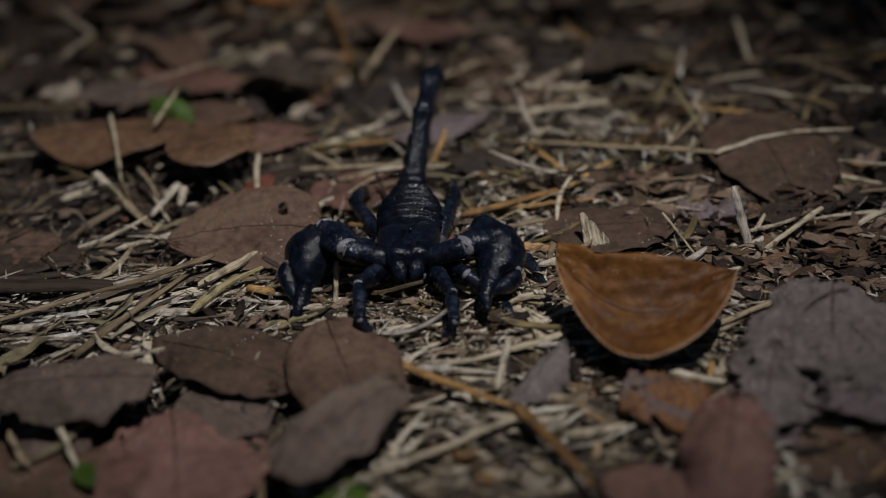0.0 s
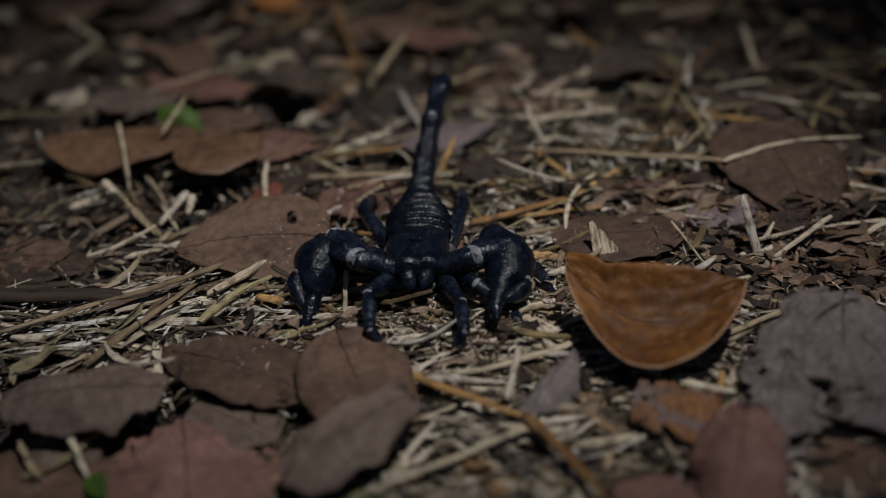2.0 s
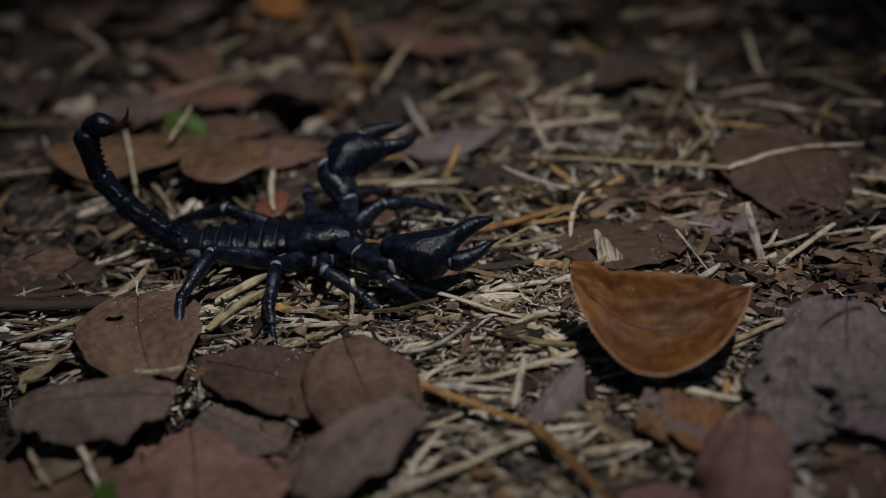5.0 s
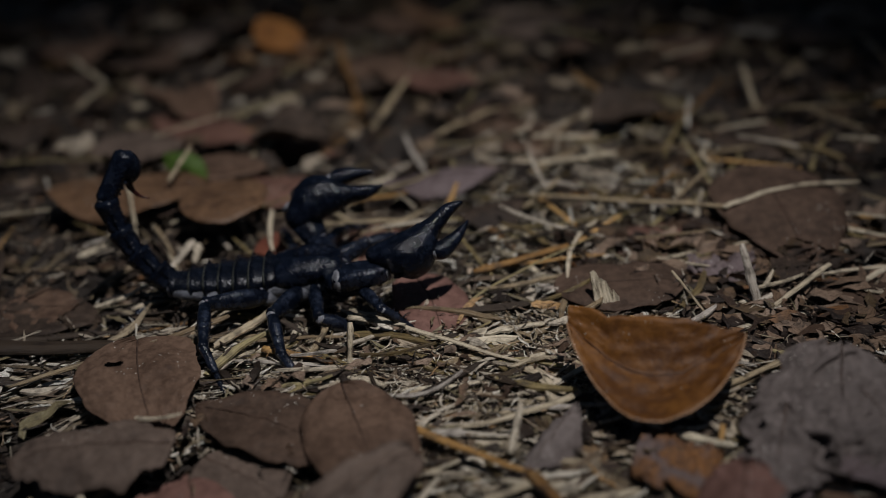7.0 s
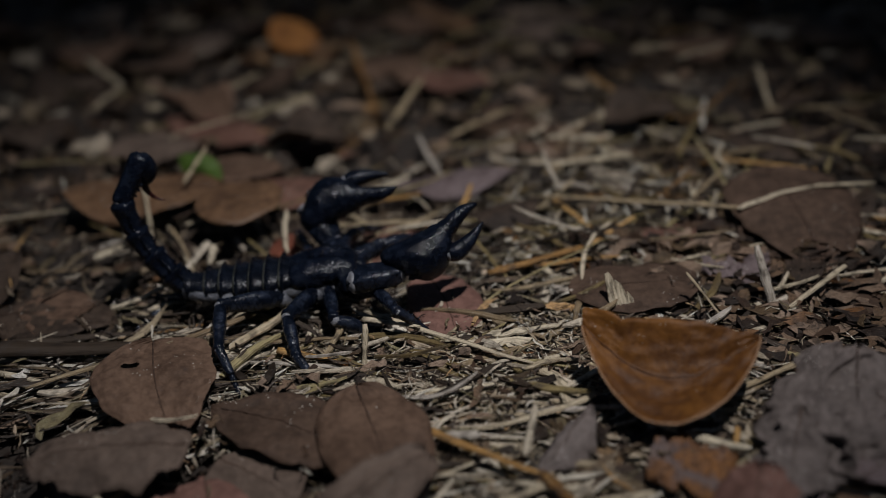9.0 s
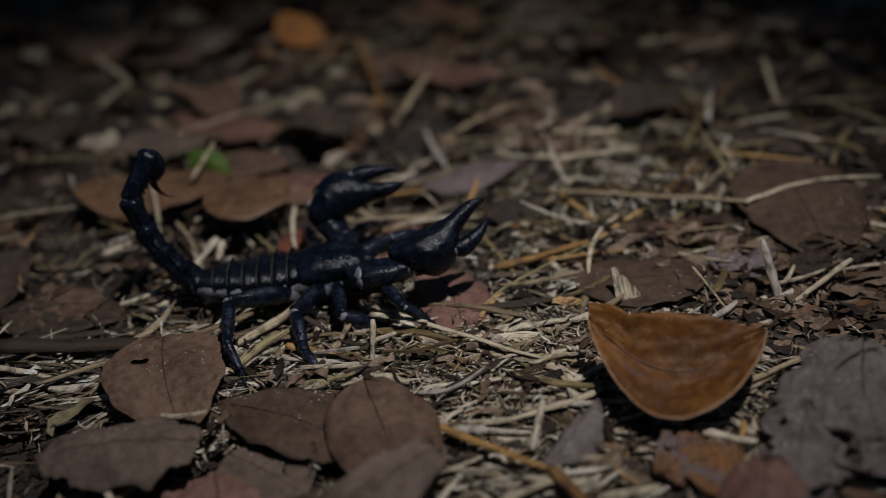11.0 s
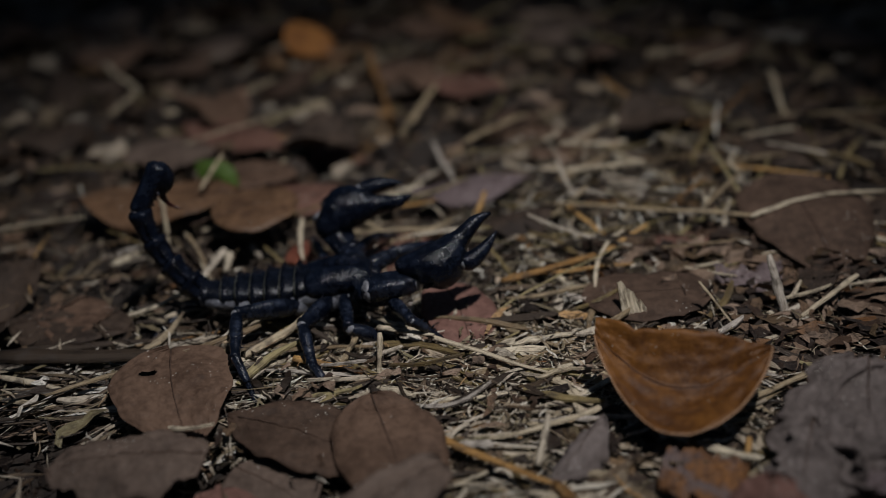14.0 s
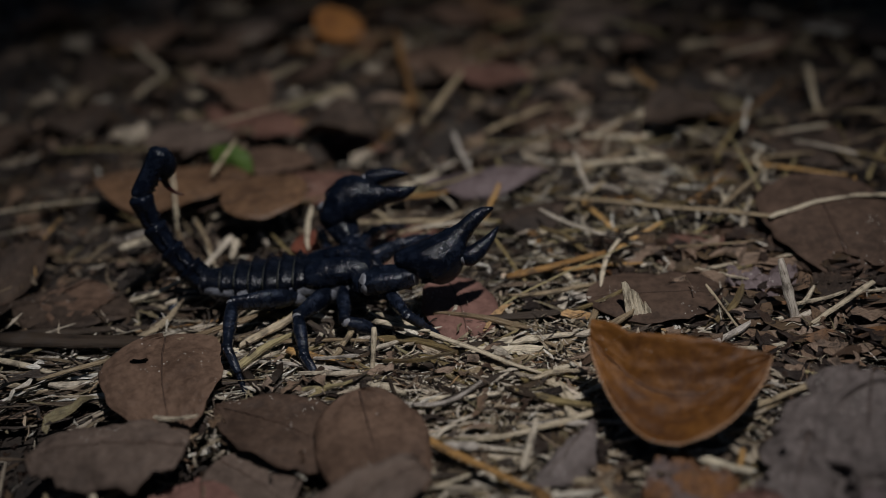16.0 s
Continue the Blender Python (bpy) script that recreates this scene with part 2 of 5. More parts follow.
# ---- leaves ----
def outline(u, shape):
    """Half width along a leaf. A pair of powers shapes the stalk end and the tip: small is blunt, near one is pointed."""
    if isinstance(shape, tuple):
        a, b = shape
        top = a / (a + b)
        w = (max(u, 0.0) / top) ** a * (max(1 - u, 0.0) / (1 - top)) ** b
    elif shape == "boxy":
        w = (max(0.0, 1 - abs(2 * u ** 1.22 - 1) ** 2.5)) ** 0.55
    elif shape == "round":
        w = (max(0.0, math.sin(math.pi * u ** 0.9))) ** 0.62
    elif shape == "egg":
        w = (max(0.0, math.sin(math.pi * u ** 0.75))) ** 0.75
    elif shape == "half":
        w = (max(0.0, 1 - (2 * u - 1) ** 4)) ** 0.6
    elif shape == "ellipse":
        w = math.sqrt(max(0.0, 1 - (2 * u - 1) ** 2)) ** 0.9
    else:
        w = (max(0.0, math.sin(math.pi * u))) ** 0.85 * (1 - 0.25 * u)
    return max(w, 0.03)


def leaf(base, tip, width, mat, label, roll=0.0, curl=0.25, bend=0.05, wave=0.03, shape="oval", ragged=0.04, seed=1,
         hole=None, stalk=0.25, vein=None, category="leaf", name="leaf", twist=0.0, tear=0.0, fold=0.0, lop=0.0, bow=None, crumple=0.014, cells=(26, 14), rim_mat=None, straight=False, lobe=0.0, rib=1.0):
    """A thin dry leaf from its stalk end to its tip. curl arches it across, bend along, roll leans it over (degrees)."""
    base, tip = Vector(base), Vector(tip)
    along = tip - base
    length = along.length
    x = along.normalized()
    y = Vector((0, 0, 1)).cross(x).normalized()
    turn = Matrix((x, y, x.cross(y))).transposed().to_4x4() @ pose(0, 0, 0, roll, 0, 0)
    nu, nv, half = cells[0], cells[1], width / 2
    rnd = random.Random(seed)
    off = Vector((rnd.uniform(-50, 50), rnd.uniform(-50, 50), seed))
    rim = [1 + ragged * 2.2 * noise.noise(off + Vector((i * 12 / nu, 0, 0))) + tear * min(0.0, noise.noise(off + Vector((i * 13 / nu, 9, 0)))) * 2 for i in range(nu + 1)]
    rim2 = [1 + ragged * 2.2 * noise.noise(off + Vector((i * 12 / nu, 30, 0))) + tear * min(0.0, noise.noise(off + Vector((i * 13 / nu, 40, 0)))) * 2 for i in range(nu + 1)]

    def at(u, s, i):
        w = half * outline(u, shape) * (rim[i] if s > 0 else rim2[i])
        w *= 1 - lop if s > 0 else 1 + lop * 0.4
        if straight and s > 0:
            w = -bow * length * math.sin(math.pi * u) + 0.0003 + lobe * length * max(0.0, 1 - u / 0.22) ** 0.6
        q = Vector((u * 9.0, s * 4.0, 0)) + off
        z = -curl * half * (abs(s) * w / half) ** 2 - bend * length * (2 * u - 1) ** 2
        z -= fold * abs(s) * w
        z += crumple * width * (1.4 - 2.2 * abs(noise.noise(q * 0.9)) + 0.8 * noise.noise(q * 2.3) + 0.5 * noise.noise(q * 4.7))
        z += wave * length * (noise.noise(q * 0.35) + 0.35 * noise.noise(q)) * (0.4 + abs(s))
        z += 0.05 * width * (abs(s) ** 0.8 - 0.5) * 0.6
        side = (0.035 * math.sin(seed) if bow is None else bow) * length * math.sin(math.pi * u)
        lean = math.radians(twist) * (u - 0.5)
        yy = s * w + side
        return Vector((u * length, yy * math.cos(lean), z + yy * math.sin(lean)))

    bm = bmesh.new()
    uv = bm.loops.layers.uv.new("UVMap")
    us = [0.5 - 0.5 * math.cos(math.pi * i / nu) * (1 - 0.0) for i in range(nu + 1)]
    thick = Vector((0, 0, -0.00022))
    grid = [[at(u, 2 * j / nv - 1, i) for j in range(nv + 1)] for i, u in enumerate(us)]
    top = [[bm.verts.new(p) for p in row] for row in grid]
    low = [[bm.verts.new(p + thick) for p in row] for row in grid]
    keep = set()
    for i in range(nu):
        for j in range(nv):
            u, s = (us[i] + us[i + 1]) / 2, (2 * j + 1) / nv - 1
            if hole and ((u - hole[0]) / hole[2]) ** 2 + ((s - hole[1]) / hole[3]) ** 2 < 1:
                continue
            keep.add((i, j))
    for i, j in keep:
        for layer in (top, low):
            ij = ((i, j), (i + 1, j), (i + 1, j + 1), (i, j + 1))
            f = bm.faces.new([layer[a][b] for a, b in ij])
            for loop, (a, b) in zip(f.loops, ij):
                loop[uv].uv = (us[a], b / nv)
        for (da, db), (p, q) in (((-1, 0), ((0, 0), (0, 1))), ((1, 0), ((1, 0), (1, 1))), ((0, -1), ((0, 0), (1, 0))), ((0, 1), ((0, 1), (1, 1)))):
            if (i + da, j + db) not in keep:
                a, b = (i + p[0], j + p[1]), (i + q[0], j + q[1])
                bm.faces.new((top[a[0]][a[1]], top[b[0]][b[1]], low[b[0]][b[1]], low[a[0]][a[1]]))
    for v in [v for v in bm.verts if not v.link_faces]:
        bm.verts.remove(v)
    ob = part(name, bm, mat)
    ob.matrix_world = Matrix.Translation(base) @ turn
    tagged(ob, label, category, "leaf litter")
    spine = bmesh.new()
    stops = us[:-1]
    line = [row[nv // 2] + Vector((0, 0, 0.00012)) for row in grid[:-1]]
    r0 = 0.00034 * rib * (length / 0.05)
    tube(spine, line, [r0 * (1 - 0.8 * s) for s in stops], 5, 0.7)
    part("midrib", spine, vein or VEIN, ob)
    if rim_mat:
        # thin tube along one edge, its pale colour a painted highlight
        edge = bmesh.new()
        tube(edge, [row[0] + Vector((0, 0, 0.0001)) for row in grid], [0.00028] * (nu + 1), 6)
        part("rim", edge, rim_mat, ob, "leaf rim with a painted pale glint")
    if stalk:
        st = bmesh.new()
        n = 6
        tube(st, [line[0] + Vector((-stalk * length * k / n, 0.02 * length * math.sin(k * 0.5 + seed), -0.01 * length * k / n)) for k in range(n + 1)],
             [r0 * (1.0 + 0.5 * k / n) for k in range(n + 1)], 6)
        part("stalk", st, vein or VEIN, ob)
    return ob


# ---- straw ----
def straw_mesh(length, width, bow, seed, flat=0.45, rings=9, sides=6, taper=0.6, frayed=0.0):
    rnd = random.Random(seed)
    bm = bmesh.new()
    uv = bm.loops.layers.uv.new("UVMap")
    off = Vector((seed * 1.7, seed * 0.3, 0))
    pts, rad = [], []
    for i in range(rings):
        u = i / (rings - 1)
        wob = noise.noise(off + Vector((u * 4, 0, 0))) * 0.018 * length
        lift = noise.noise(off + Vector((u * 4, 7, 0))) * 0.012 * length
        pts.append(Vector((u * length, bow * length * 4 * u * (1 - u) + wob, lift)))
        node_bulge = 1.25 if rnd.random() < 0.12 else 1.0
        end = 0.72 if i in (0, rings - 1) else 1.0
        rad.append(end * width / 2 * (1 - (1 - taper) * u) * node_bulge * (1 + 0.12 * noise.noise(off + Vector((u * 9, 3, 0)))))
    tube(bm, pts, rad, sides, flat, uv)
    return bm


def straw(a, b, width, mat, label, bow=0.0, seed=1, flat=0.45, taper=0.6, name="straw", category="straw"):
    a, b = Vector(a), Vector(b)
    along = b - a
    x = along.normalized()
    y = Vector((0, 0, 1)).cross(x).normalized()
    ob = part(name, straw_mesh(along.length, width, bow, seed, flat, taper=taper), mat)
    ob.matrix_world = Matrix.Translation(a) @ Matrix((x, y, x.cross(y))).transposed().to_4x4()
    return tagged(ob, label, category, "straw litter")


# ---- ground: one sheet of dark soil out to the horizon ----
def build_ground():
    steps = [0.6 * (k / 60) for k in range(61)]
    d = 0.02
    while steps[-1] < 400:
        d *= 1.45
        steps.append(steps[-1] + d)
    axis = np.array([-s for s in steps[:0:-1]] + steps)
    n = len(axis)
    verts = []
    for yy in axis:
        for xx in axis:
            far = min(1.0, max(abs(xx), abs(yy)) / 0.6)
            z = -0.0035 + 0.004 * noise.noise(Vector((xx * 18, yy * 18, 0))) + 0.002 * noise.noise(Vector((xx * 60, yy * 60, 5)))
            if far >= 1:
                z += 0.02 * noise.noise(Vector((xx * 0.8, yy * 0.8, 2)))
            verts.append((float(xx), float(yy), z))
    faces = [(j * n + i, j * n + i + 1, (j + 1) * n + i + 1, (j + 1) * n + i) for j in range(n - 1) for i in range(n - 1)]
    me = bpy.data.meshes.new("ground")
    me.from_pydata(verts, [], faces)
    me.shade_smooth()
    me.materials.append(SOIL)
    tagged(new("ground", me), "dark brown forest soil under leaf litter", "ground", kind="structure")


build_ground()


def chaff(name, count, spread, lengths, widths, mat, label, category, heights, seed, strips=4, flatness=0.35, turn=None):
    """A mat of many small bent strips, one joined mesh. spread(rnd) gives a place on the ground."""
    rnd = random.Random(seed)
    verts, faces, uvs = [], [], []
    for _ in range(count):
        x, y = spread(rnd)
        length = rnd.uniform(*lengths) * rnd.uniform(0.5, 1.0)
        w = rnd.uniform(*widths)
        ang = rnd.uniform(0, math.pi * 2) if turn is None else rnd.gauss(*turn)
        tilt = rnd.gauss(0, 0.10)
        bow = rnd.gauss(0, 0.07) * length
        z0 = rnd.uniform(*heights)
        ca, sa = math.cos(ang), math.sin(ang)
        tw = rnd.uniform(-0.7, 0.7)
        first = len(verts)
        for i in range(strips):
            u = i / (strips - 1) - 0.5
            px, side = u * length, bow * (1 - 4 * u * u) + w * rnd.uniform(-0.5, 0.5)
            k = w * (1.1 - 1.5 * abs(u + 0.1) ** 1.5 - 0.35 * (i == strips - 1)) * rnd.uniform(0.6, 1.15) / 2
            ct, st = math.cos(tw + u), math.sin(tw + u)
            for s, h in ((-1, 0.0), (0, flatness), (1, 0.0), (0, -flatness)):
                yy, zz = side + k * (s * ct - h * st), k * (s * st + h * ct) + px * tilt
                verts.append((x + px * ca - yy * sa, y + px * sa + yy * ca, z0 + zz))
        for i in range(strips - 1):
            a, b = first + 4 * i, first + 4 * i + 4
            for k in range(4):
                m = (k + 1) % 4
                faces.append((a + k, a + m, b + m, b + k))
                u0, u1 = i / (strips - 1), (i + 1) / (strips - 1)
                uvs += [u0, k / 4, u0, (k + 1) / 4, u1, (k + 1) / 4, u1, k / 4]
        e = first + 4 * strips - 4
        for quad in ((first + 3, first + 2, first + 1, first), (e, e + 1, e + 2, e + 3)):
            faces.append(quad)
            uvs += [0, 0, 0, 1, 0.1, 1, 0.1, 0]
    me = bpy.data.meshes.new(name)
    me.from_pydata(verts, [], faces)
    me.uv_layers.new(name="UVMap").data.foreach_set("uv", uvs)
    me.materials.append(mat)
    return tagged(new(name, me), label, category, kind="stuff")


def over(x0, x1, y0, y1):
    return lambda rnd: (rnd.uniform(x0, x1), rnd.uniform(y0, y1))


def beyond(rnd):
    while True:
        x, y = rnd.uniform(-1.0, 1.0), rnd.uniform(-0.7, 1.3)
        if not (-0.17 < x < 0.17 and -0.2 < y < 0.16):
            return x, y


def around(x, y, sx, sy):
    return lambda rnd: (rnd.gauss(x, sx), rnd.gauss(y, sy))


chaff("straw_chaff", 3200, over(-0.26, 0.24, -0.17, 0.34), (0.006, 0.03), (0.0004, 0.0016), CHAFF_DULL,
      "fine broken straw and plant fibres matted on soil", "straw litter", (-0.003, 0.004), 3)
chaff("straw_chaff", 4600, around(0.015, -0.06, 0.05, 0.024), (0.004, 0.022), (0.0003, 0.0016), CHAFF_PALE,
      "pale chopped straw lying thick on the soil", "straw litter", (-0.001, 0.005), 4)
chaff("straw_chaff", 900, around(0.003, -0.081, 0.022, 0.010), (0.006, 0.026), (0.0003, 0.0013), CHAFF_FRESH,
      "fresh pale straw splinters spread before the leaves", "straw litter", (0.001, 0.0065), 14, turn=(0.1, 0.6))
chaff("wood_shards", 200, around(0.008, -0.070, 0.045, 0.022), (0.008, 0.028), (0.0012, 0.0034), CHAFF_FRESH,
      "pale flat splinters of dry stalks on chaff", "straw litter", (0.002, 0.0065), 16, 6, 0.12, turn=(0.1, 0.7))
chaff("straw_chaff", 600, around(0.008, -0.074, 0.034, 0.014), (0.003, 0.011), (0.0003, 0.0010), CHAFF_FRESH,
      "fine broken straw crumbs over the splinters", "straw litter", (0.004, 0.0085), 26, 4, 0.4)
chaff("leaf_scraps", 260, around(0.008, -0.074, 0.038, 0.014), (0.003, 0.010), (0.0006, 0.0028), SCRAPS,
      "dark crumbs of rotted leaf among straw splinters", "leaf litter", (0.004, 0.008), 27, 5, 0.2)
chaff("straw_chaff", 140, around(0.05, 0.035, 0.045, 0.03), (0.012, 0.045), (0.0006, 0.0022), CHAFF,
      "tangled tan straw on the soil", "straw litter", (0.0, 0.007), 5)
chaff("straw_chaff", 300, around(-0.085, -0.068, 0.03, 0.012), (0.01, 0.04), (0.0008, 0.0024), CHAFF_PALE,
      "straw lying in one direction beside bark", "straw litter", (0.0, 0.006), 15, turn=(0.35, 0.4))
chaff("straw_chaff", 1800, over(-0.9, 0.9, -0.6, 1.2), (0.01, 0.05), (0.0008, 0.0024), CHAFF_DULL,
      "scattered straw over the forest floor", "straw litter", (-0.003, 0.004), 6, 3)
chaff("leaf_scraps", 2600, over(-0.27, 0.27, -0.17, 0.4), (0.006, 0.022), (0.002, 0.0075), SCRAPS,
      "small dark scraps of rotting leaves on soil", "leaf litter", (-0.004, 0.001), 7, 6, 0.06)
chaff("straw_chaff", 1300, over(-0.03, 0.085, -0.155, -0.098), (0.006, 0.034), (0.0005, 0.0022), CHAFF_FRESH,
      "broken straw and stalks between the nearest leaves", "straw litter", (0.0, 0.006), 17, 5, 0.3, turn=(0.15, 0.7))
chaff("leaf_scraps", 220, over(-0.03, 0.09, -0.155, -0.09), (0.008, 0.024), (0.003, 0.008), CHAFF_DULL,
      "brown and tan leaf fragments among straw", "leaf litter", (0.001, 0.006), 18, 7, 0.05)
chaff("leaf_scraps", 4000, beyond, (0.02, 0.06), (0.012, 0.03), SCRAPS,
      "dark rotting leaves over the forest floor", "leaf litter", (-0.005, 0.0), 8, 5, 0.03)
chaff("straw_chaff", 300, over(-0.16, -0.035, -0.05, 0.05), (0.006, 0.022), (0.0004, 0.0016), CHAFF_DULL,
      "bent pale stalks and debris on dark soil", "straw litter", (-0.001, 0.007), 19, 5, 0.35)
chaff("leaf_scraps", 260, over(-0.2, 0.2, 0.03, 0.3), (0.008, 0.028), (0.003, 0.009), CHAFF_DULL,
      "brown and tan leaf fragments on the forest floor", "leaf litter", (0.0, 0.006), 20, 7, 0.05)
chaff("leaf_scraps", 200, around(0.085, -0.020, 0.022, 0.012), (0.006, 0.018), (0.003, 0.008), SCRAPS,
      "dark crumbled leaves over straw", "leaf litter", (0.003, 0.007), 25, 6, 0.1)
chaff("leaf_scraps", 260, around(0.088, -0.060, 0.018, 0.012), (0.004, 0.014), (0.0015, 0.005), SCRAPS,
      "dark bits of bark and leaf on straw", "leaf litter", (0.003, 0.007), 26, 5, 0.15)
chaff("soil_crumbs", 3500, over(-0.2, 0.2, -0.16, 0.2), (0.001, 0.004), (0.0008, 0.0024), SCRAPS,
      "small crumbs of soil and bark among straw", "soil crumbs", (-0.002, 0.003), 9, 4, 0.8)


chaff("straw_splinters", 2600, around(0.0, -0.072, 0.06, 0.022), (0.003, 0.012), (0.0003, 0.0010), CHAFF_FRESH,
      "fine pale and dark splinters of straw over chaff", "straw litter", (0.001, 0.0068), 23, 3, 0.3)
chaff("straw_splinters", 1400, around(0.03, -0.005, 0.04, 0.03), (0.004, 0.016), (0.0003, 0.0011), CHAFF,
      "fine splinters of straw over dark soil", "straw litter", (0.0, 0.0062), 24, 3, 0.3)


def flake_mesh(length, width, seed, mat):
    """One flat splinter of a stalk, bent and twisted, with uneven edges and broken ends."""
    rnd = random.Random(seed)
    n, thick = 7, 0.00028
    bow, twist, lean = rnd.gauss(0, 0.06) * length, rnd.uniform(-0.9, 0.9), rnd.uniform(-0.6, 0.6)
    verts, faces, uvs = [], [], []
    for i in range(n):
        u = i / (n - 1)
        wide = width / 2 * rnd.uniform(0.75, 1.1) * (0.55 if i in (0, n - 1) else 1.0)
        side, lift = bow * 4 * u * (1 - u) + rnd.gauss(0, 0.06) * width, 0.3 * bow * math.sin(3 * u) + rnd.gauss(0, 0.05) * width
        a = twist * (u - 0.5)
        for q, h in ((-1, -1), (-1, 1), (0, 1.6), (1, 1), (1, -1)):
            y, z = q * wide, h * thick
            shift = lean * q * wide * (2 if i in (0, n - 1) else 0)
            verts.append((u * length + shift, side + y * math.cos(a) - z * math.sin(a), lift + y * math.sin(a) + z * math.cos(a)))
    for i in range(n - 1):
        for k in range(5):
            m = (k + 1) % 5
            faces.append((5 * i + k, 5 * i + m, 5 * i + 5 + m, 5 * i + 5 + k))
            uvs += [i / n, k / 5, i / n, (k + 1) / 5, (i + 1) / n, (k + 1) / 5, (i + 1) / n, k / 5]
    for end in (tuple(range(4, -1, -1)), tuple(range(5 * n - 5, 5 * n))):
        faces.append(end)
        uvs += [0.0, 0.1, 0.0, 0.3, 0.0, 0.5, 0.0, 0.7, 0.0, 0.9]
    me = bpy.data.meshes.new("splinter")
    me.from_pydata(verts, [], faces)
    me.uv_layers.new(name="UVMap").data.foreach_set("uv", uvs)
    me.materials.append(mat)
    return me


def lay_splinters(name, count, spread, lengths, widths, heights, turn, tones, seed):
    """Splinters that lie loose on the mat, each a thing of its own; alike ones share a mesh."""
    rnd = random.Random(seed)
    kinds = [(flake_mesh(rnd.uniform(*lengths), rnd.uniform(*widths), seed * 100 + k, tone), label) for k, (tone, label) in enumerate(tones * 6)]
    for _ in range(count):
        me, label = rnd.choice(kinds)
        x, y = spread(rnd)
        ob = new(name, me)
        ob.matrix_world = pose(x, y, rnd.uniform(*heights), rnd.gauss(0, 14), rnd.gauss(0, 6), math.degrees(rnd.gauss(*turn))) @ Matrix.Scale(rnd.uniform(0.7, 1.15), 4)
        tagged(ob, label, "straw", "loose straw splinters")


def split_chip(at, width, height, label):
    """A flat chip of split wood that stands upright: fibres torn off at different heights along its top edge."""
    rnd = random.Random(97)
    bm = bmesh.new()
    n = 13
    rows = []
    for i in range(n):
        u = i / (n - 1)
        top = height * (1.0 - 0.62 * u ** 1.4) * rnd.uniform(0.92, 1.04) - (0.0014 if i in (4, 9) else 0)
        x = (u - 0.5) * width
        ridge = rnd.uniform(-0.00022, 0.00022)
        rows.append([[bm.verts.new((x * (1 - 0.12 * f), d + ridge - 0.0010 * f * f, top * f)) for f in (0, 0.35, 0.7, 1.0)] for d in (-0.0006, 0.0006)])
    for p, q in zip(rows, rows[1:]):
        for k in range(3):
            bm.faces.new((p[0][k], q[0][k], q[0][k + 1], p[0][k + 1]))
            bm.faces.new((q[1][k], p[1][k], p[1][k + 1], q[1][k + 1]))
        bm.faces.new((p[0][3], q[0][3], q[1][3], p[1][3]))
        bm.faces.new((q[0][0], p[0][0], p[1][0], q[1][0]))
    for row, back in ((rows[0], False), (rows[-1], True)):
        for k in range(3):
            quad = (row[1][k], row[0][k], row[0][k + 1], row[1][k + 1])
            bm.faces.new(quad[::-1] if back else quad)
    me = bpy.data.meshes.new("wood_chip")
    layer = bm.loops.layers.uv.new("UVMap")
    for face in bm.faces:
        for loop in face.loops:
            loop[layer].uv = (loop.vert.co.z / height, loop.vert.co.x / width + 0.5)
    bm.to_mesh(me)
    bm.free()
    me.materials.append(STRAW_WHITE)
    ob = new("wood_chip", me)
    ob.matrix_world = pose(*at, -28, -6, 8)
    return tagged(ob, label, "wood chip")


PALE_CHIP = (STRAW, "pale tan straw splinter lying on chaff")
WHITE_CHIP = (STRAW_WHITE, "bleached white straw splinter lying on chaff")
OLIVE_CHIP = (STRAW_OLIVE, "olive brown straw splinter lying on chaff")
DARK_CHIP = (STRAW_DARK, "dark rotting stalk splinter lying on chaff")


def scatter_leaves():
    """Dry leaves lying at random behind and beside the scorpion's patch, curled, torn and half sunk in the litter."""
    rnd = random.Random(21)
    mats = (BROWN, UMBER, TAWNY, DARK, UMBER, DARK, DARK, UMBER, BROWN, RED)
    names = {BROWN: "dull brown dry leaf in the litter", RED: "reddish brown dry leaf in the litter", TAWNY: "tawny curled dry leaf in the litter",
             DARK: "dark decaying leaf in the litter", UMBER: "dull umber dry leaf in the litter"}
    made = 0
    while made < 105:
        x, y = rnd.uniform(-0.30, 0.30), rnd.uniform(-0.16, 0.42)
        if y < 0.06 and -0.13 < x < 0.125:
            continue
        made += 1
        a, length = rnd.uniform(0, 2 * math.pi), rnd.uniform(0.022, 0.048)
        z = rnd.uniform(-0.002, 0.004)
        mat = rnd.choice(mats)
        leaf((x, y, z), (x + length * math.cos(a), y + length * math.sin(a), z + rnd.uniform(-0.003, 0.010)), length * rnd.uniform(0.4, 0.7), mat, names[mat],
             roll=rnd.gauss(0, 14), curl=rnd.uniform(-0.8, 1.2), bend=rnd.uniform(-0.08, 0.12), wave=0.07, shape=rnd.choice((("oval", "egg", (0.6, 0.8), (0.4, 0.7)))),
             ragged=0.09, crumple=0.03, seed=200 + made, stalk=rnd.choice((0, 0.2)), tear=rnd.choice((0, 0.3, 0.5)), cells=(18, 10))


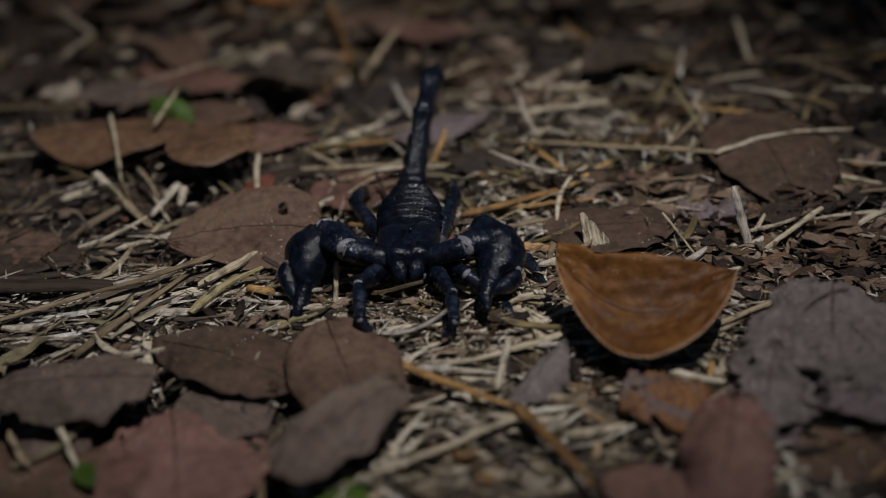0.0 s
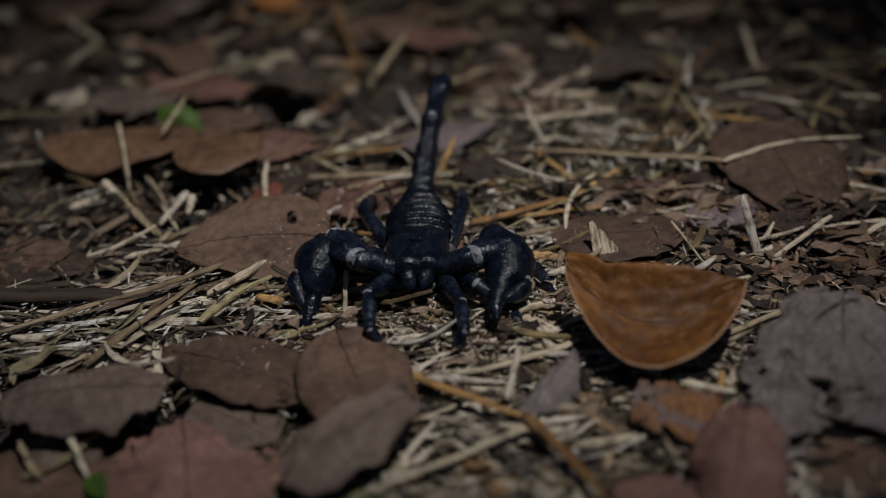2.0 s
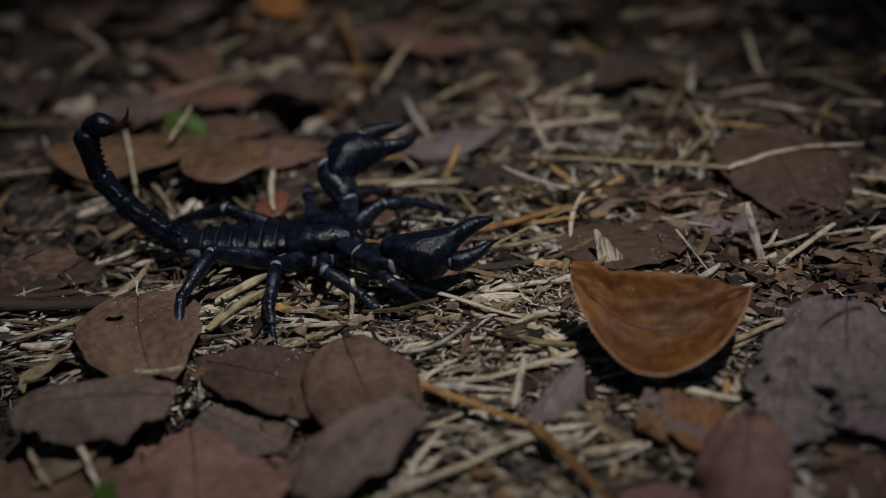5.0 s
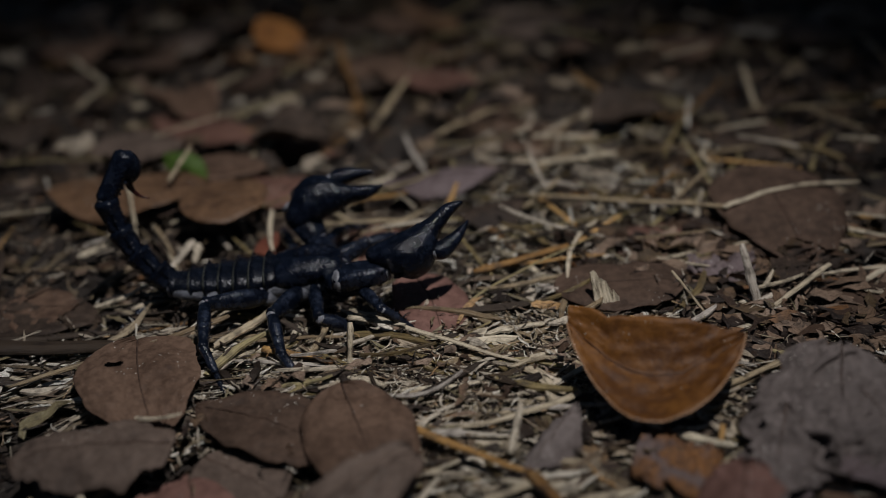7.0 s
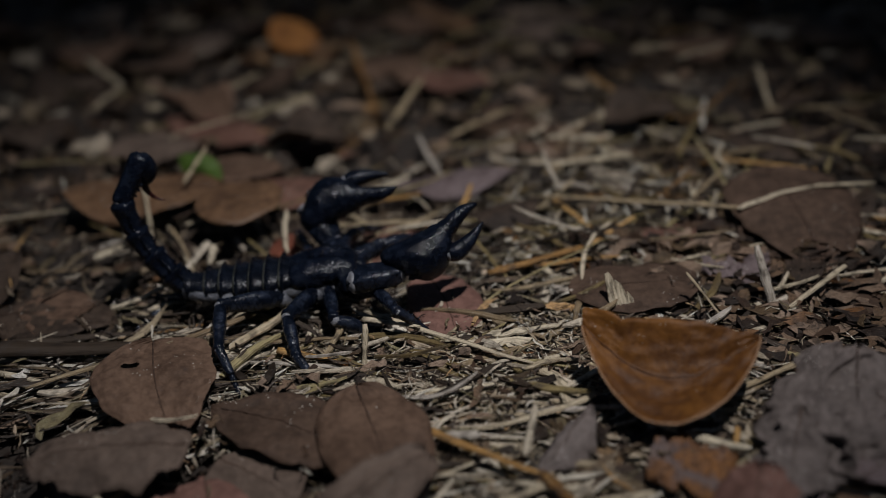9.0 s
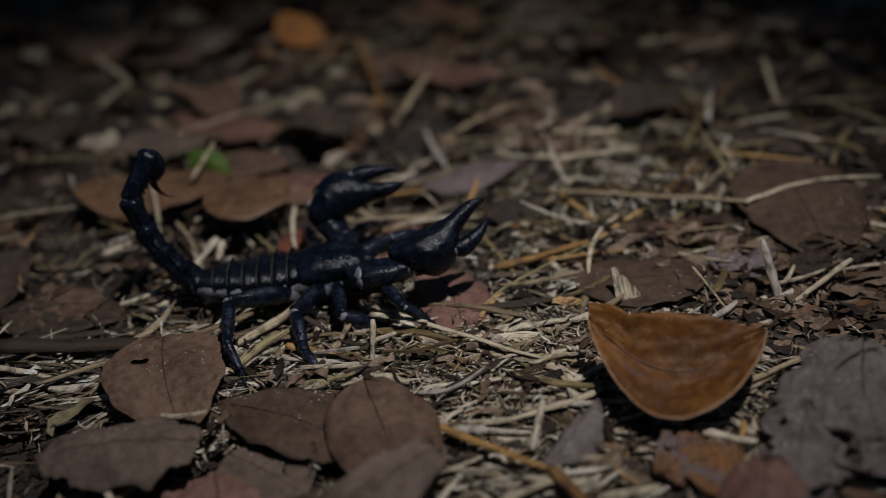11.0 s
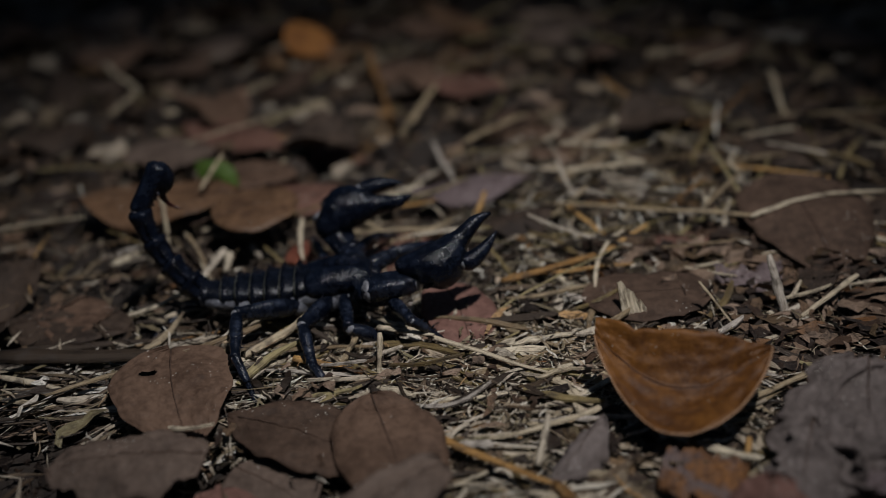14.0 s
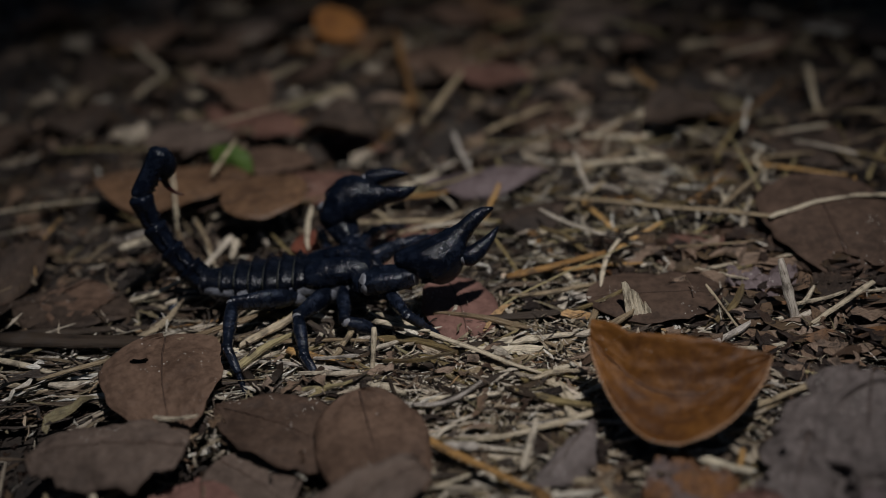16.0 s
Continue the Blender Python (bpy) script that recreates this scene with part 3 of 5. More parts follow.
def scatter_straw():
    """Single straws, thick enough to be picked up one by one."""
    rnd = random.Random(33)
    for k in range(210):
        x, y = rnd.gauss(0.03, 0.11), rnd.uniform(-0.13, 0.34)
        a, length = rnd.gauss(0.2, 0.8), rnd.uniform(0.014, 0.055)
        if y < -0.05 and -0.14 < x < 0.13:
            continue
        z = rnd.uniform(0.003, 0.008)
        mat = rnd.choice((STRAW, STRAW_ORANGE, STRAW_OLIVE, STRAW_OLIVE, STRAW_DARK, STRAW_DARK))
        label = {STRAW: "dry pale straw stalk lying on leaf litter", STRAW_ORANGE: "orange tan straw stalk on leaf litter", STRAW_OLIVE: "olive tan straw stalk on leaf litter",
                 STRAW_DARK: "thin dark twig on leaf litter"}[mat]
        straw((x, y, z), (x + length * math.cos(a), y + length * math.sin(a), z + rnd.uniform(-0.003, 0.007)), rnd.uniform(0.0008, 0.0022), mat, label,
              bow=rnd.uniform(-0.08, 0.08), seed=500 + k, flat=0.4, name="twig" if mat == STRAW_DARK else "straw", category="twig" if mat == STRAW_DARK else "straw")


scatter_leaves()
scatter_straw()
lay_splinters("straw_splinter", 180, around(0.006, -0.074, 0.045, 0.020), (0.009, 0.026), (0.0011, 0.0030), (0.0035, 0.0075), (0.1, 0.75),
              [PALE_CHIP, WHITE_CHIP, WHITE_CHIP, OLIVE_CHIP, DARK_CHIP], 41)
lay_splinters("straw_splinter", 112, around(0.048, 0.025, 0.045, 0.032), (0.012, 0.036), (0.0008, 0.0022), (0.002, 0.008), (0.2, 0.9),
              [PALE_CHIP, OLIVE_CHIP, WHITE_CHIP, DARK_CHIP, DARK_CHIP], 42)


# ---- the leaves that lie round the scorpion ----
leaf((0.0288, -0.0812, 0.0210), (0.0694, -0.0902, 0.0205), 0.0262, AMBER, "amber brown dry leaf folded along its midrib over straw", curl=-0.12, fold=-0.25, bend=-0.01, roll=30, shape="boxy", lop=0.3, bow=-0.29, wave=0.025, ragged=0.02, crumple=0.02, vein=AMBER_VEIN, rim_mat=AMBER_RIM_GLINT, stalk=0.0, cells=(44, 22), straight=True, lobe=0.09, seed=11)
leaf((0.1040, -0.0345, 0.0060), (0.0985, 0.0200, 0.0150), 0.0390, UMBER, "flat brown dry leaf with dark midrib under a straw", curl=0.1, shape=(0.8, 0.5), wave=0.02, stalk=0.1, rib=2.4, seed=12)
leaf((-0.1290, 0.0370, 0.0120), (-0.0745, 0.0300, 0.0130), 0.0310, TAWNY, "curled tawny dry leaf arched off the ground", curl=0.3, bend=0.04, roll=2, shape=(0.6, 0.7), wave=0.04, cells=(36, 22), seed=13)
leaf((-0.0800, 0.0090, 0.0150), (-0.0544, 0.0190, 0.0160), 0.0280, TAWNY, "small rounded tawny leaf propped off the ground", curl=0.15, roll=2, shape=(0.45, 0.45), seed=14)
leaf((-0.0348, -0.0092, 0.0050), (-0.0073, 0.0059, 0.0050), 0.0260, RED, "reddish brown flat leaf on soil", curl=0.1, shape='egg', seed=15)
leaf((-0.0565, -0.0067, 0.0060), (-0.0464, -0.0022, 0.0100), 0.0150, RUST, "small rusty red leaf scrap", curl=0.3, stalk=0, seed=16)
leaf((0.0300, -0.0395, 0.0085), (0.0665, -0.0385, 0.0085), 0.0260, UMBER, "dull brown leaf half under straw", curl=0.15, shape=(0.5, 0.45), stalk=0, cells=(30, 18), seed=17)
leaf((-0.0192, 0.0385, 0.0060), (0.0211, 0.0422, 0.0080), 0.0240, LILAC, "pale lilac grey dry leaf", curl=0.5, shape='oval', seed=18)
leaf((0.0050, 0.0075, 0.0080), (0.0264, 0.0151, 0.0080), 0.0220, DARK, "dark curled leaf among straw", curl=0.9, seed=19)
leaf((-0.0085, -0.0270, 0.0080), (-0.0012, -0.0605, 0.0065), 0.0205, PINK, "flat reddish brown leaf on straw", curl=0.1, shape=(0.5, 0.62), stalk=0, seed=20)
pushed_leaf = leaf((-0.0616, -0.0869, 0.0085), (-0.0226, -0.1085, 0.0075), 0.0245, UMBER, "brown dry leaf with a split midrib and raised edge", curl=0.15, shape=(0.75, 0.6), stalk=0.0, wave=0.04, ragged=0.05, crumple=0.025, cells=(40, 20), seed=21)
leaf((-0.0261, -0.0863, 0.0120), (-0.0142, -0.1310, 0.0095), 0.0260, BROWN, "reddish brown leaf overlapping another leaf", curl=0.25, shape=(0.4, 0.6), stalk=0, wave=0.05, ragged=0.03, crumple=0.03, seed=22)
leaf((-0.0090, -0.1185, 0.0160), (-0.0320, -0.1445, 0.0130), 0.0175, GREY, "greyish brown leaf lying over straw", curl=0.3, shape=(0.35, 0.35), stalk=0, wave=0.06, ragged=0.08, crumple=0.03, cells=(34, 18), seed=23)
leaf((-0.0625, -0.1080, 0.0130), (-0.0990, -0.1100, 0.0125), 0.0245, GREY, "grey brown leaf with notched torn edge", curl=0.35, shape=(0.3, 0.4), tear=0.35, crumple=0.035, cells=(40, 18), ragged=0.08, wave=0.05, stalk=0, seed=24)
leaf((-0.0767, -0.1102, 0.0040), (-0.0952, -0.1159, 0.0040), 0.0320, GREY, "dull grey brown leaf under another leaf", curl=0.2, shape='round', stalk=0, seed=25)
leaf((-0.0600, -0.1105, 0.0060), (-0.0520, -0.1551, 0.0060), 0.0410, PINK, "broad reddish dry leaf", curl=0.25, shape='egg', stalk=0, wave=0.05, ragged=0.09, crumple=0.03, seed=26)
leaf((-0.0947, -0.1179, 0.0040), (-0.0798, -0.1507, 0.0040), 0.0500, BROWN, "brown leaf at the edge of the litter", curl=0.2, shape='round', stalk=0, seed=27)
leaf((0.0880, -0.0930, 0.0200), (0.0680, -0.1285, 0.0080), 0.0250, ASH, "broad grey torn leaf with ragged lobes", curl=0.3, shape="half", tear=0.5, ragged=0.12, wave=0.07, crumple=0.03, cells=(44, 28), stalk=0, seed=28)
leaf((0.0905, -0.0950, 0.0205), (0.0830, -0.1296, 0.0090), 0.0280, ASH, "grey crumpled leaf lobe with torn end", crumple=0.035, curl=0.4, tear=0.6, ragged=0.12, wave=0.08, stalk=0, shape="half", cells=(40, 24), seed=29)
leaf((0.0889, -0.0992, 0.0180), (0.0978, -0.1264, 0.0120), 0.0300, ASH, "pale grey crumpled leaf lobe", crumple=0.045, curl=0.4, tear=0.5, ragged=0.1, wave=0.1, stalk=0, shape='half', cells=(40, 24), seed=30)
leaf((0.0743, -0.1096, 0.0150), (0.0650, -0.1363, 0.0070), 0.0180, ASH, "pale grey strip of torn leaf", crumple=0.045, curl=0.5, tear=0.6, ragged=0.1, wave=0.06, stalk=0, cells=(36, 18), seed=31)
leaf((0.0812, -0.1292, 0.0100), (0.0988, -0.1203, 0.0120), 0.0200, LILAC, "pale lilac leaf tip", curl=0.3, stalk=0, seed=32)
leaf((0.0820, -0.1245, 0.0050), (0.0954, -0.1446, 0.0060), 0.0420, BROWN, "flat brown leaf on the litter", curl=0.15, shape='round', stalk=0, seed=33)
leaf((0.0605, -0.1293, 0.0160), (0.0502, -0.1568, 0.0080), 0.0210, PINK, "blunt pinkish red leaf with raised tip", curl=0.5, shape='half', stalk=0, wave=0.08, ragged=0.1, tear=0.3, crumple=0.03, seed=34)
leaf((0.0452, -0.1431, 0.0080), (0.0365, -0.1551, 0.0060), 0.0240, PINK, "pinkish red leaf beside another leaf", curl=0.2, shape='round', stalk=0, seed=35)
leaf((0.0738, -0.1249, 0.0080), (0.0635, -0.1336, 0.0050), 0.0160, LILAC, "pale torn leaf piece", curl=0.4, tear=0.4, stalk=0, seed=36)
leaf((-0.1258, -0.0304, 0.0050), (-0.1040, -0.0293, 0.0050), 0.0300, BROWN, "brown leaf among dark soil", curl=0.2, stalk=0, seed=37)
leaf((0.1000, -0.0430, 0.0050), (0.1242, -0.0525, 0.0050), 0.0280, UMBER, "brown leaf lying flat beside straw", curl=0.2, stalk=0, seed=38)
leaf((-0.1253, 0.0920, 0.0060), (-0.0929, 0.0745, 0.0080), 0.0340, GREY, "greyish purple rounded leaf", curl=0.4, shape='round', stalk=0, seed=39)
leaf((-0.1111, 0.1150, 0.0060), (-0.0643, 0.0840, 0.0060), 0.0260, RED, "long reddish leaf lying in blurred litter", curl=0.5, stalk=0, seed=40)
leaf((-0.0677, 0.0805, 0.0080), (-0.0381, 0.0766, 0.0080), 0.0300, DARK, "dark cupped leaf with a pale rim", curl=-0.6, stalk=0, seed=41)
leaf((-0.0687, 0.0474, 0.0060), (-0.0357, 0.0350, 0.0060), 0.0260, RED, "dull red brown leaf", curl=0.3, seed=42)
leaf((-0.0842, 0.0678, 0.0060), (-0.0593, 0.0570, 0.0060), 0.0260, BROWN, "brown leaf in the litter", curl=0.3, stalk=0, seed=43)
leaf((-0.0790, 0.0460, 0.0060), (-0.0920, 0.0480, 0.0165), 0.0115, GREEN, "fresh green leaf standing out of brown litter", curl=0.3, shape='egg', roll=-65, seed=44)
straw((-0.0866, 0.0262, 0.0160), (-0.0812, 0.0437, 0.0210), 0.00160, STRAW, "pale straw leaning across a green leaf", seed=45)
straw((-0.0228, -0.0398, 0.0120), (-0.0170, -0.0411, 0.0120), 0.00240, STRAW_ORANGE, "short yellow straw chip", seed=46)
leaf((-0.0760, 0.1980, 0.0160), (-0.0570, 0.1830, 0.0060), 0.0215, ORANGE, "orange yellow dry leaf in blurred litter", curl=0.3, shape='round', roll=10, seed=47)
leaf((-0.0136, 0.1482, 0.0060), (0.0180, 0.1244, 0.0080), 0.0260, RED, "dull red leaf lying in blurred litter", curl=0.3, seed=48)
leaf((-0.0401, 0.1597, 0.0060), (-0.0113, 0.1616, 0.0060), 0.0340, BROWN, "brown leaf lying in blurred litter", curl=0.3, seed=49)
leaf((-0.1757, 0.1984, 0.0060), (-0.1415, 0.2078, 0.0060), 0.0340, BROWN, "brown leaf in dim light", curl=0.3, seed=50)
leaf((-0.1226, 0.2043, 0.0060), (-0.0944, 0.2070, 0.0060), 0.0340, GREY, "grey leaf in dim light", curl=0.3, seed=51)
leaf((-0.0298, 0.2193, 0.0060), (0.0072, 0.2206, 0.0060), 0.0360, BROWN, "brown leaf in dim light on litter", curl=0.3, seed=52)
leaf((0.0240, 0.1925, 0.0060), (0.0638, 0.2093, 0.0060), 0.0360, GREY, "grey brown leaf in dim light on litter", curl=0.3, seed=53)
leaf((0.0551, 0.0827, 0.0060), (0.0802, 0.0848, 0.0080), 0.0340, DARK, "dark cupped leaf in the litter", curl=-0.4, seed=54)
leaf((0.0898, 0.1649, 0.0060), (0.1258, 0.1656, 0.0060), 0.0340, BROWN, "brown leaf in dim light on litter", curl=0.3, seed=55)
leaf((0.0947, 0.0563, 0.0060), (0.1325, 0.0656, 0.0060), 0.0340, DARK, "dark leaf behind straw", curl=0.3, seed=56)
leaf((0.1545, 0.1832, 0.0060), (0.1776, 0.1559, 0.0060), 0.0340, DARK, "dark leaf lying in dim light", curl=0.3, seed=57)
leaf((-0.1717, 0.1008, 0.0060), (-0.1466, 0.1138, 0.0060), 0.0340, DARK, "dark leaf lying in dim light", curl=0.3, seed=58)
leaf((-0.1353, -0.0297, 0.0050), (-0.0956, -0.0385, 0.0050), 0.0300, DARK, "dark brown leaf over a twig", curl=0.2, seed=59)
leaf((-0.0479, -0.1153, 0.0030), (-0.0359, -0.1307, 0.0030), 0.0240, DARK, "blackened wet decaying leaf", curl=0.2, stalk=0, seed=60)
leaf((-0.0252, -0.1464, 0.0060), (-0.0154, -0.1409, 0.0060), 0.0180, GREEN, "small green leaf at the edge", curl=0.3, seed=61)
leaf((-0.0755, -0.1350, 0.0060), (-0.0717, -0.1323, 0.0080), 0.0100, GREEN, "small green leaf scrap", curl=0.3, stalk=0, seed=62)
leaf((0.0378, -0.1223, 0.0080), (0.0582, -0.1187, 0.0080), 0.0260, MOTTLED, "mottled orange and grey rotting leaf", curl=0.1, tear=0.35, ragged=0.12, wave=0.08, crumple=0.06, shape='oval', cells=(44, 20), stalk=0, seed=63)
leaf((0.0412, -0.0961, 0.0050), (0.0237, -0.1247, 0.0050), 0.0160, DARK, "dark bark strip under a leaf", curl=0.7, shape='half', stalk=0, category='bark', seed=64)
leaf((0.0288, -0.1009, 0.0120), (0.0146, -0.1173, 0.0060), 0.0120, ASH, "grey curled leaf with hollow side", curl=1.3, wave=0.07, crumple=0.06, ragged=0.1, stalk=0, seed=65)
leaf((0.0684, -0.0320, 0.0050), (0.0884, -0.0274, 0.0060), 0.0300, LILAC, "pale crumpled dry leaf", crumple=0.06, curl=0.4, wave=0.07, tear=0.4, stalk=0, seed=66)
leaf((0.0883, -0.0343, 0.0060), (0.1018, -0.0360, 0.0070), 0.0220, DARK, "black crumpled dry leaf", crumple=0.07, curl=0.6, wave=0.07, stalk=0, seed=67)
leaf((0.0477, -0.0100, 0.0050), (0.0716, -0.0070, 0.0060), 0.0300, RED, "mottled reddish rotting leaf", curl=0.4, wave=0.06, tear=0.5, stalk=0, seed=68)
leaf((-0.0254, 0.1482, 0.0060), (-0.0116, 0.1534, 0.0060), 0.0300, BROWN, "brown leaf lying on soil", curl=0.3, stalk=0, seed=69)
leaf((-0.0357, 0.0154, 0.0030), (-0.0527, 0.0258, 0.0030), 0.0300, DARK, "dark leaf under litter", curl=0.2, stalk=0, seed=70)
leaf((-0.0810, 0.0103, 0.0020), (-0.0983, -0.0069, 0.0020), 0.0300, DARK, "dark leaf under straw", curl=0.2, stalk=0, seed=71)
leaf((-0.0575, -0.1036, 0.0050), (-0.0380, -0.1198, 0.0050), 0.0340, GREY, "dull leaf under other leaves", curl=0.2, stalk=0, seed=72)
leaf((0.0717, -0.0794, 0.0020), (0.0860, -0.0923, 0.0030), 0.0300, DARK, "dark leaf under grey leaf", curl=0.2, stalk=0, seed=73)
thrown_leaf = leaf((-0.0805, -0.0599, 0.0120), (-0.0681, -0.1009, 0.0090), 0.0310, BROWN, "brown dry leaf with a small dark hole", curl=0.12, shape=(0.32, 0.75), stalk=0.0, wave=0.02, hole=(0.25, -0.36, 0.03, 0.15), cells=(96, 64), seed=74)
straw((0.0856, -0.0043, 0.0110), (0.0240, 0.0188, 0.0080), 0.00250, STRAW, "dry pale straw stalk lying on leaf litter", bow=-0.02, seed=75)
straw((0.0844, -0.0064, 0.0120), (0.1096, 0.0053, 0.0125), 0.00230, STRAW, "dry pale straw stalk lying on leaf litter", bow=0.06, seed=76)
straw((0.1093, 0.0053, 0.0125), (0.1286, 0.0055, 0.0125), 0.00200, STRAW, "dry pale straw stalk lying on leaf litter", seed=77)
straw((0.0084, -0.0266, 0.0060), (0.0397, -0.0140, 0.0070), 0.00320, STRAW_ORANGE, "orange tan straw stalk on leaf litter", seed=78)
straw((0.0388, -0.0146, 0.0070), (0.0542, 0.0006, 0.0080), 0.00220, STRAW_ORANGE, "orange tan straw stalk on leaf litter", seed=79)
straw((0.0136, 0.0077, 0.0040), (0.0225, -0.0127, 0.0040), 0.00300, STRAW_ORANGE, "orange tan straw stalk on leaf litter", seed=80)
straw((0.0262, -0.0087, 0.0070), (0.0449, -0.0245, 0.0060), 0.00200, STRAW, "dry pale straw stalk lying on leaf litter", seed=81)
straw((0.0161, -0.0083, 0.0040), (0.0306, -0.0313, 0.0040), 0.00320, STRAW_WHITE, "short bleached straw chip", seed=82)
straw((-0.0239, 0.0933, 0.0030), (-0.0097, 0.1238, 0.0120), 0.00300, STRAW, "dry pale straw stalk lying on leaf litter", seed=83)
straw((-0.0420, 0.1842, 0.0100), (-0.0281, 0.1079, 0.0040), 0.00300, STRAW_ORANGE, "orange tan straw stalk on leaf litter", seed=84)
straw((-0.0866, -0.0883, 0.0060), (-0.0631, -0.0520, 0.0070), 0.00280, STRAW, "dry pale straw stalk lying on leaf litter", seed=85)
straw((-0.0581, -0.0499, 0.0100), (-0.0886, -0.0656, 0.0090), 0.00260, STRAW, "dry pale straw stalk lying on leaf litter", bow=0.03, seed=86)
straw((-0.0873, -0.0651, 0.0090), (-0.1101, -0.0753, 0.0080), 0.00240, STRAW, "dry pale straw stalk lying on leaf litter", seed=87)
straw((-0.0247, -0.0633, 0.0140), (-0.0258, -0.0698, 0.0020), 0.00180, STRAW, "short upright straw stub", seed=88)
straw((-0.0158, -0.0959, 0.0085), (0.0158, -0.1215, 0.0090), 0.00300, STRAW_ORANGE, "orange tan straw stalk on leaf litter", bow=-0.03, seed=89)
straw((0.0154, -0.1206, 0.0090), (0.0288, -0.1482, 0.0090), 0.00300, STRAW_ORANGE, "orange tan straw stalk on leaf litter", bow=0.02, seed=90)
straw((0.0172, -0.1233, 0.0080), (-0.0164, -0.1419, 0.0080), 0.00240, STRAW, "dry pale straw stalk lying on leaf litter", seed=91)
straw((0.0306, -0.0914, 0.0080), (0.0017, -0.1014, 0.0070), 0.00260, STRAW, "dry pale straw stalk lying on leaf litter", bow=0.05, seed=92)
straw((-0.0022, -0.0956, 0.0040), (0.0160, -0.0994, 0.0040), 0.00200, STRAW_ORANGE, "orange tan straw stalk on leaf litter", seed=93)
straw((0.0797, -0.0442, 0.0200), (0.0839, -0.0512, 0.0040), 0.00260, STRAW_WHITE, "split bleached straw standing up", taper=1.3, seed=94)
straw((0.1044, -0.0437, 0.0120), (0.0843, -0.0552, 0.0050), 0.00220, STRAW, "dry pale straw stalk lying on leaf litter", taper=0.7, seed=95)
straw((0.0602, -0.0494, 0.0160), (0.0704, -0.0581, 0.0040), 0.00120, STRAW, "thin dry stalk leaning upward", seed=96)
split_chip((0.0440, -0.0507, 0.0030), 0.0070, 0.0142, "pale split wood chip with a ragged top standing in straw")
straw((0.0365, -0.0344, 0.0080), (0.0414, -0.0390, 0.0040), 0.00160, STRAW, "dry pale straw stalk lying on leaf litter", seed=98)
straw((0.0716, 0.0091, 0.0060), (0.0764, 0.0110, 0.0140), 0.00160, STRAW_WHITE, "short bleached straw chip", seed=99)
straw((0.0745, 0.0080, 0.0060), (0.0730, 0.0111, 0.0130), 0.00160, STRAW_WHITE, "short bleached straw chip", seed=100)
straw((-0.1026, 0.0369, 0.0160), (-0.0948, 0.0084, 0.0060), 0.00140, STRAW, "thin bent straw sticking up", seed=101)
straw((-0.0954, 0.0097, 0.0060), (-0.0848, -0.0167, 0.0030), 0.00160, STRAW, "dry pale straw stalk lying on leaf litter", seed=102)
straw((-0.1024, 0.0091, 0.0080), (-0.0799, -0.0215, 0.0040), 0.00240, STRAW, "dry pale straw stalk lying on leaf litter", seed=103)
straw((-0.0900, 0.0118, 0.0080), (-0.0761, -0.0174, 0.0040), 0.00160, STRAW, "dry pale straw stalk lying on leaf litter", seed=104)
straw((-0.0756, -0.0006, 0.0080), (-0.0820, -0.0132, 0.0040), 0.00340, STRAW_WHITE, "short bleached straw chip", seed=105)
straw((-0.0737, -0.0027, 0.0080), (-0.0747, -0.0078, 0.0040), 0.00300, STRAW_WHITE, "short bleached straw chip", seed=106)
straw((-0.1120, 0.0020, 0.0030), (-0.1004, 0.0124, 0.0040), 0.00340, STRAW_WHITE, "short bleached straw chip", seed=107)
straw((-0.0692, 0.0089, 0.0040), (-0.0654, 0.0019, 0.0030), 0.00220, STRAW_WHITE, "short bleached straw chip", seed=108)
straw((-0.1314, -0.0027, 0.0020), (-0.1052, -0.0052, 0.0030), 0.00180, STRAW, "dry pale straw stalk lying on leaf litter", seed=109)
straw((-0.0882, -0.0306, 0.0030), (-0.0704, -0.0225, 0.0040), 0.00240, STRAW, "dry pale straw stalk lying on leaf litter", seed=110)
straw((0.0607, -0.0943, 0.0050), (0.0831, -0.0784, 0.0060), 0.00260, STRAW, "dry pale straw stalk lying on leaf litter", seed=111)
straw((0.0258, -0.1268, 0.0050), (0.0578, -0.1226, 0.0050), 0.00340, STRAW, "dry pale straw stalk lying on leaf litter", seed=112)
straw((0.0314, -0.1211, 0.0040), (0.0508, -0.1213, 0.0040), 0.00300, STRAW_WHITE, "short bleached straw chip", seed=113)
straw((0.0015, -0.1405, 0.0040), (0.0189, -0.1371, 0.0040), 0.00300, STRAW_ORANGE, "orange tan straw stalk on leaf litter", seed=114)
straw((-0.0051, -0.1162, 0.0030), (0.0148, -0.1224, 0.0030), 0.00240, STRAW_WHITE, "dry pale straw stalk lying on leaf litter", seed=115)
straw((-0.0101, -0.1143, 0.0030), (0.0078, -0.1286, 0.0030), 0.00260, STRAW, "dry pale straw stalk lying on leaf litter", seed=116)
straw((-0.0826, -0.1181, 0.0080), (-0.0754, -0.1314, 0.0060), 0.00180, STRAW_WHITE, "short pale straw lying on a leaf", seed=117)
straw((-0.0365, -0.1355, 0.0040), (-0.0373, -0.1441, 0.0040), 0.00260, STRAW, "dry pale straw stalk lying on leaf litter", seed=118)
straw((-0.0149, -0.1230, 0.0030), (-0.0054, -0.1431, 0.0040), 0.00300, STRAW_ORANGE, "orange tan straw stalk on leaf litter", seed=119)
straw((0.1232, -0.0058, 0.0060), (0.1405, -0.0070, 0.0060), 0.00200, STRAW_ORANGE, "orange tan straw stalk on leaf litter", seed=120)
straw((0.0879, 0.0435, 0.0060), (0.1161, 0.0328, 0.0060), 0.00220, STRAW_ORANGE, "orange tan straw stalk on leaf litter", seed=121)
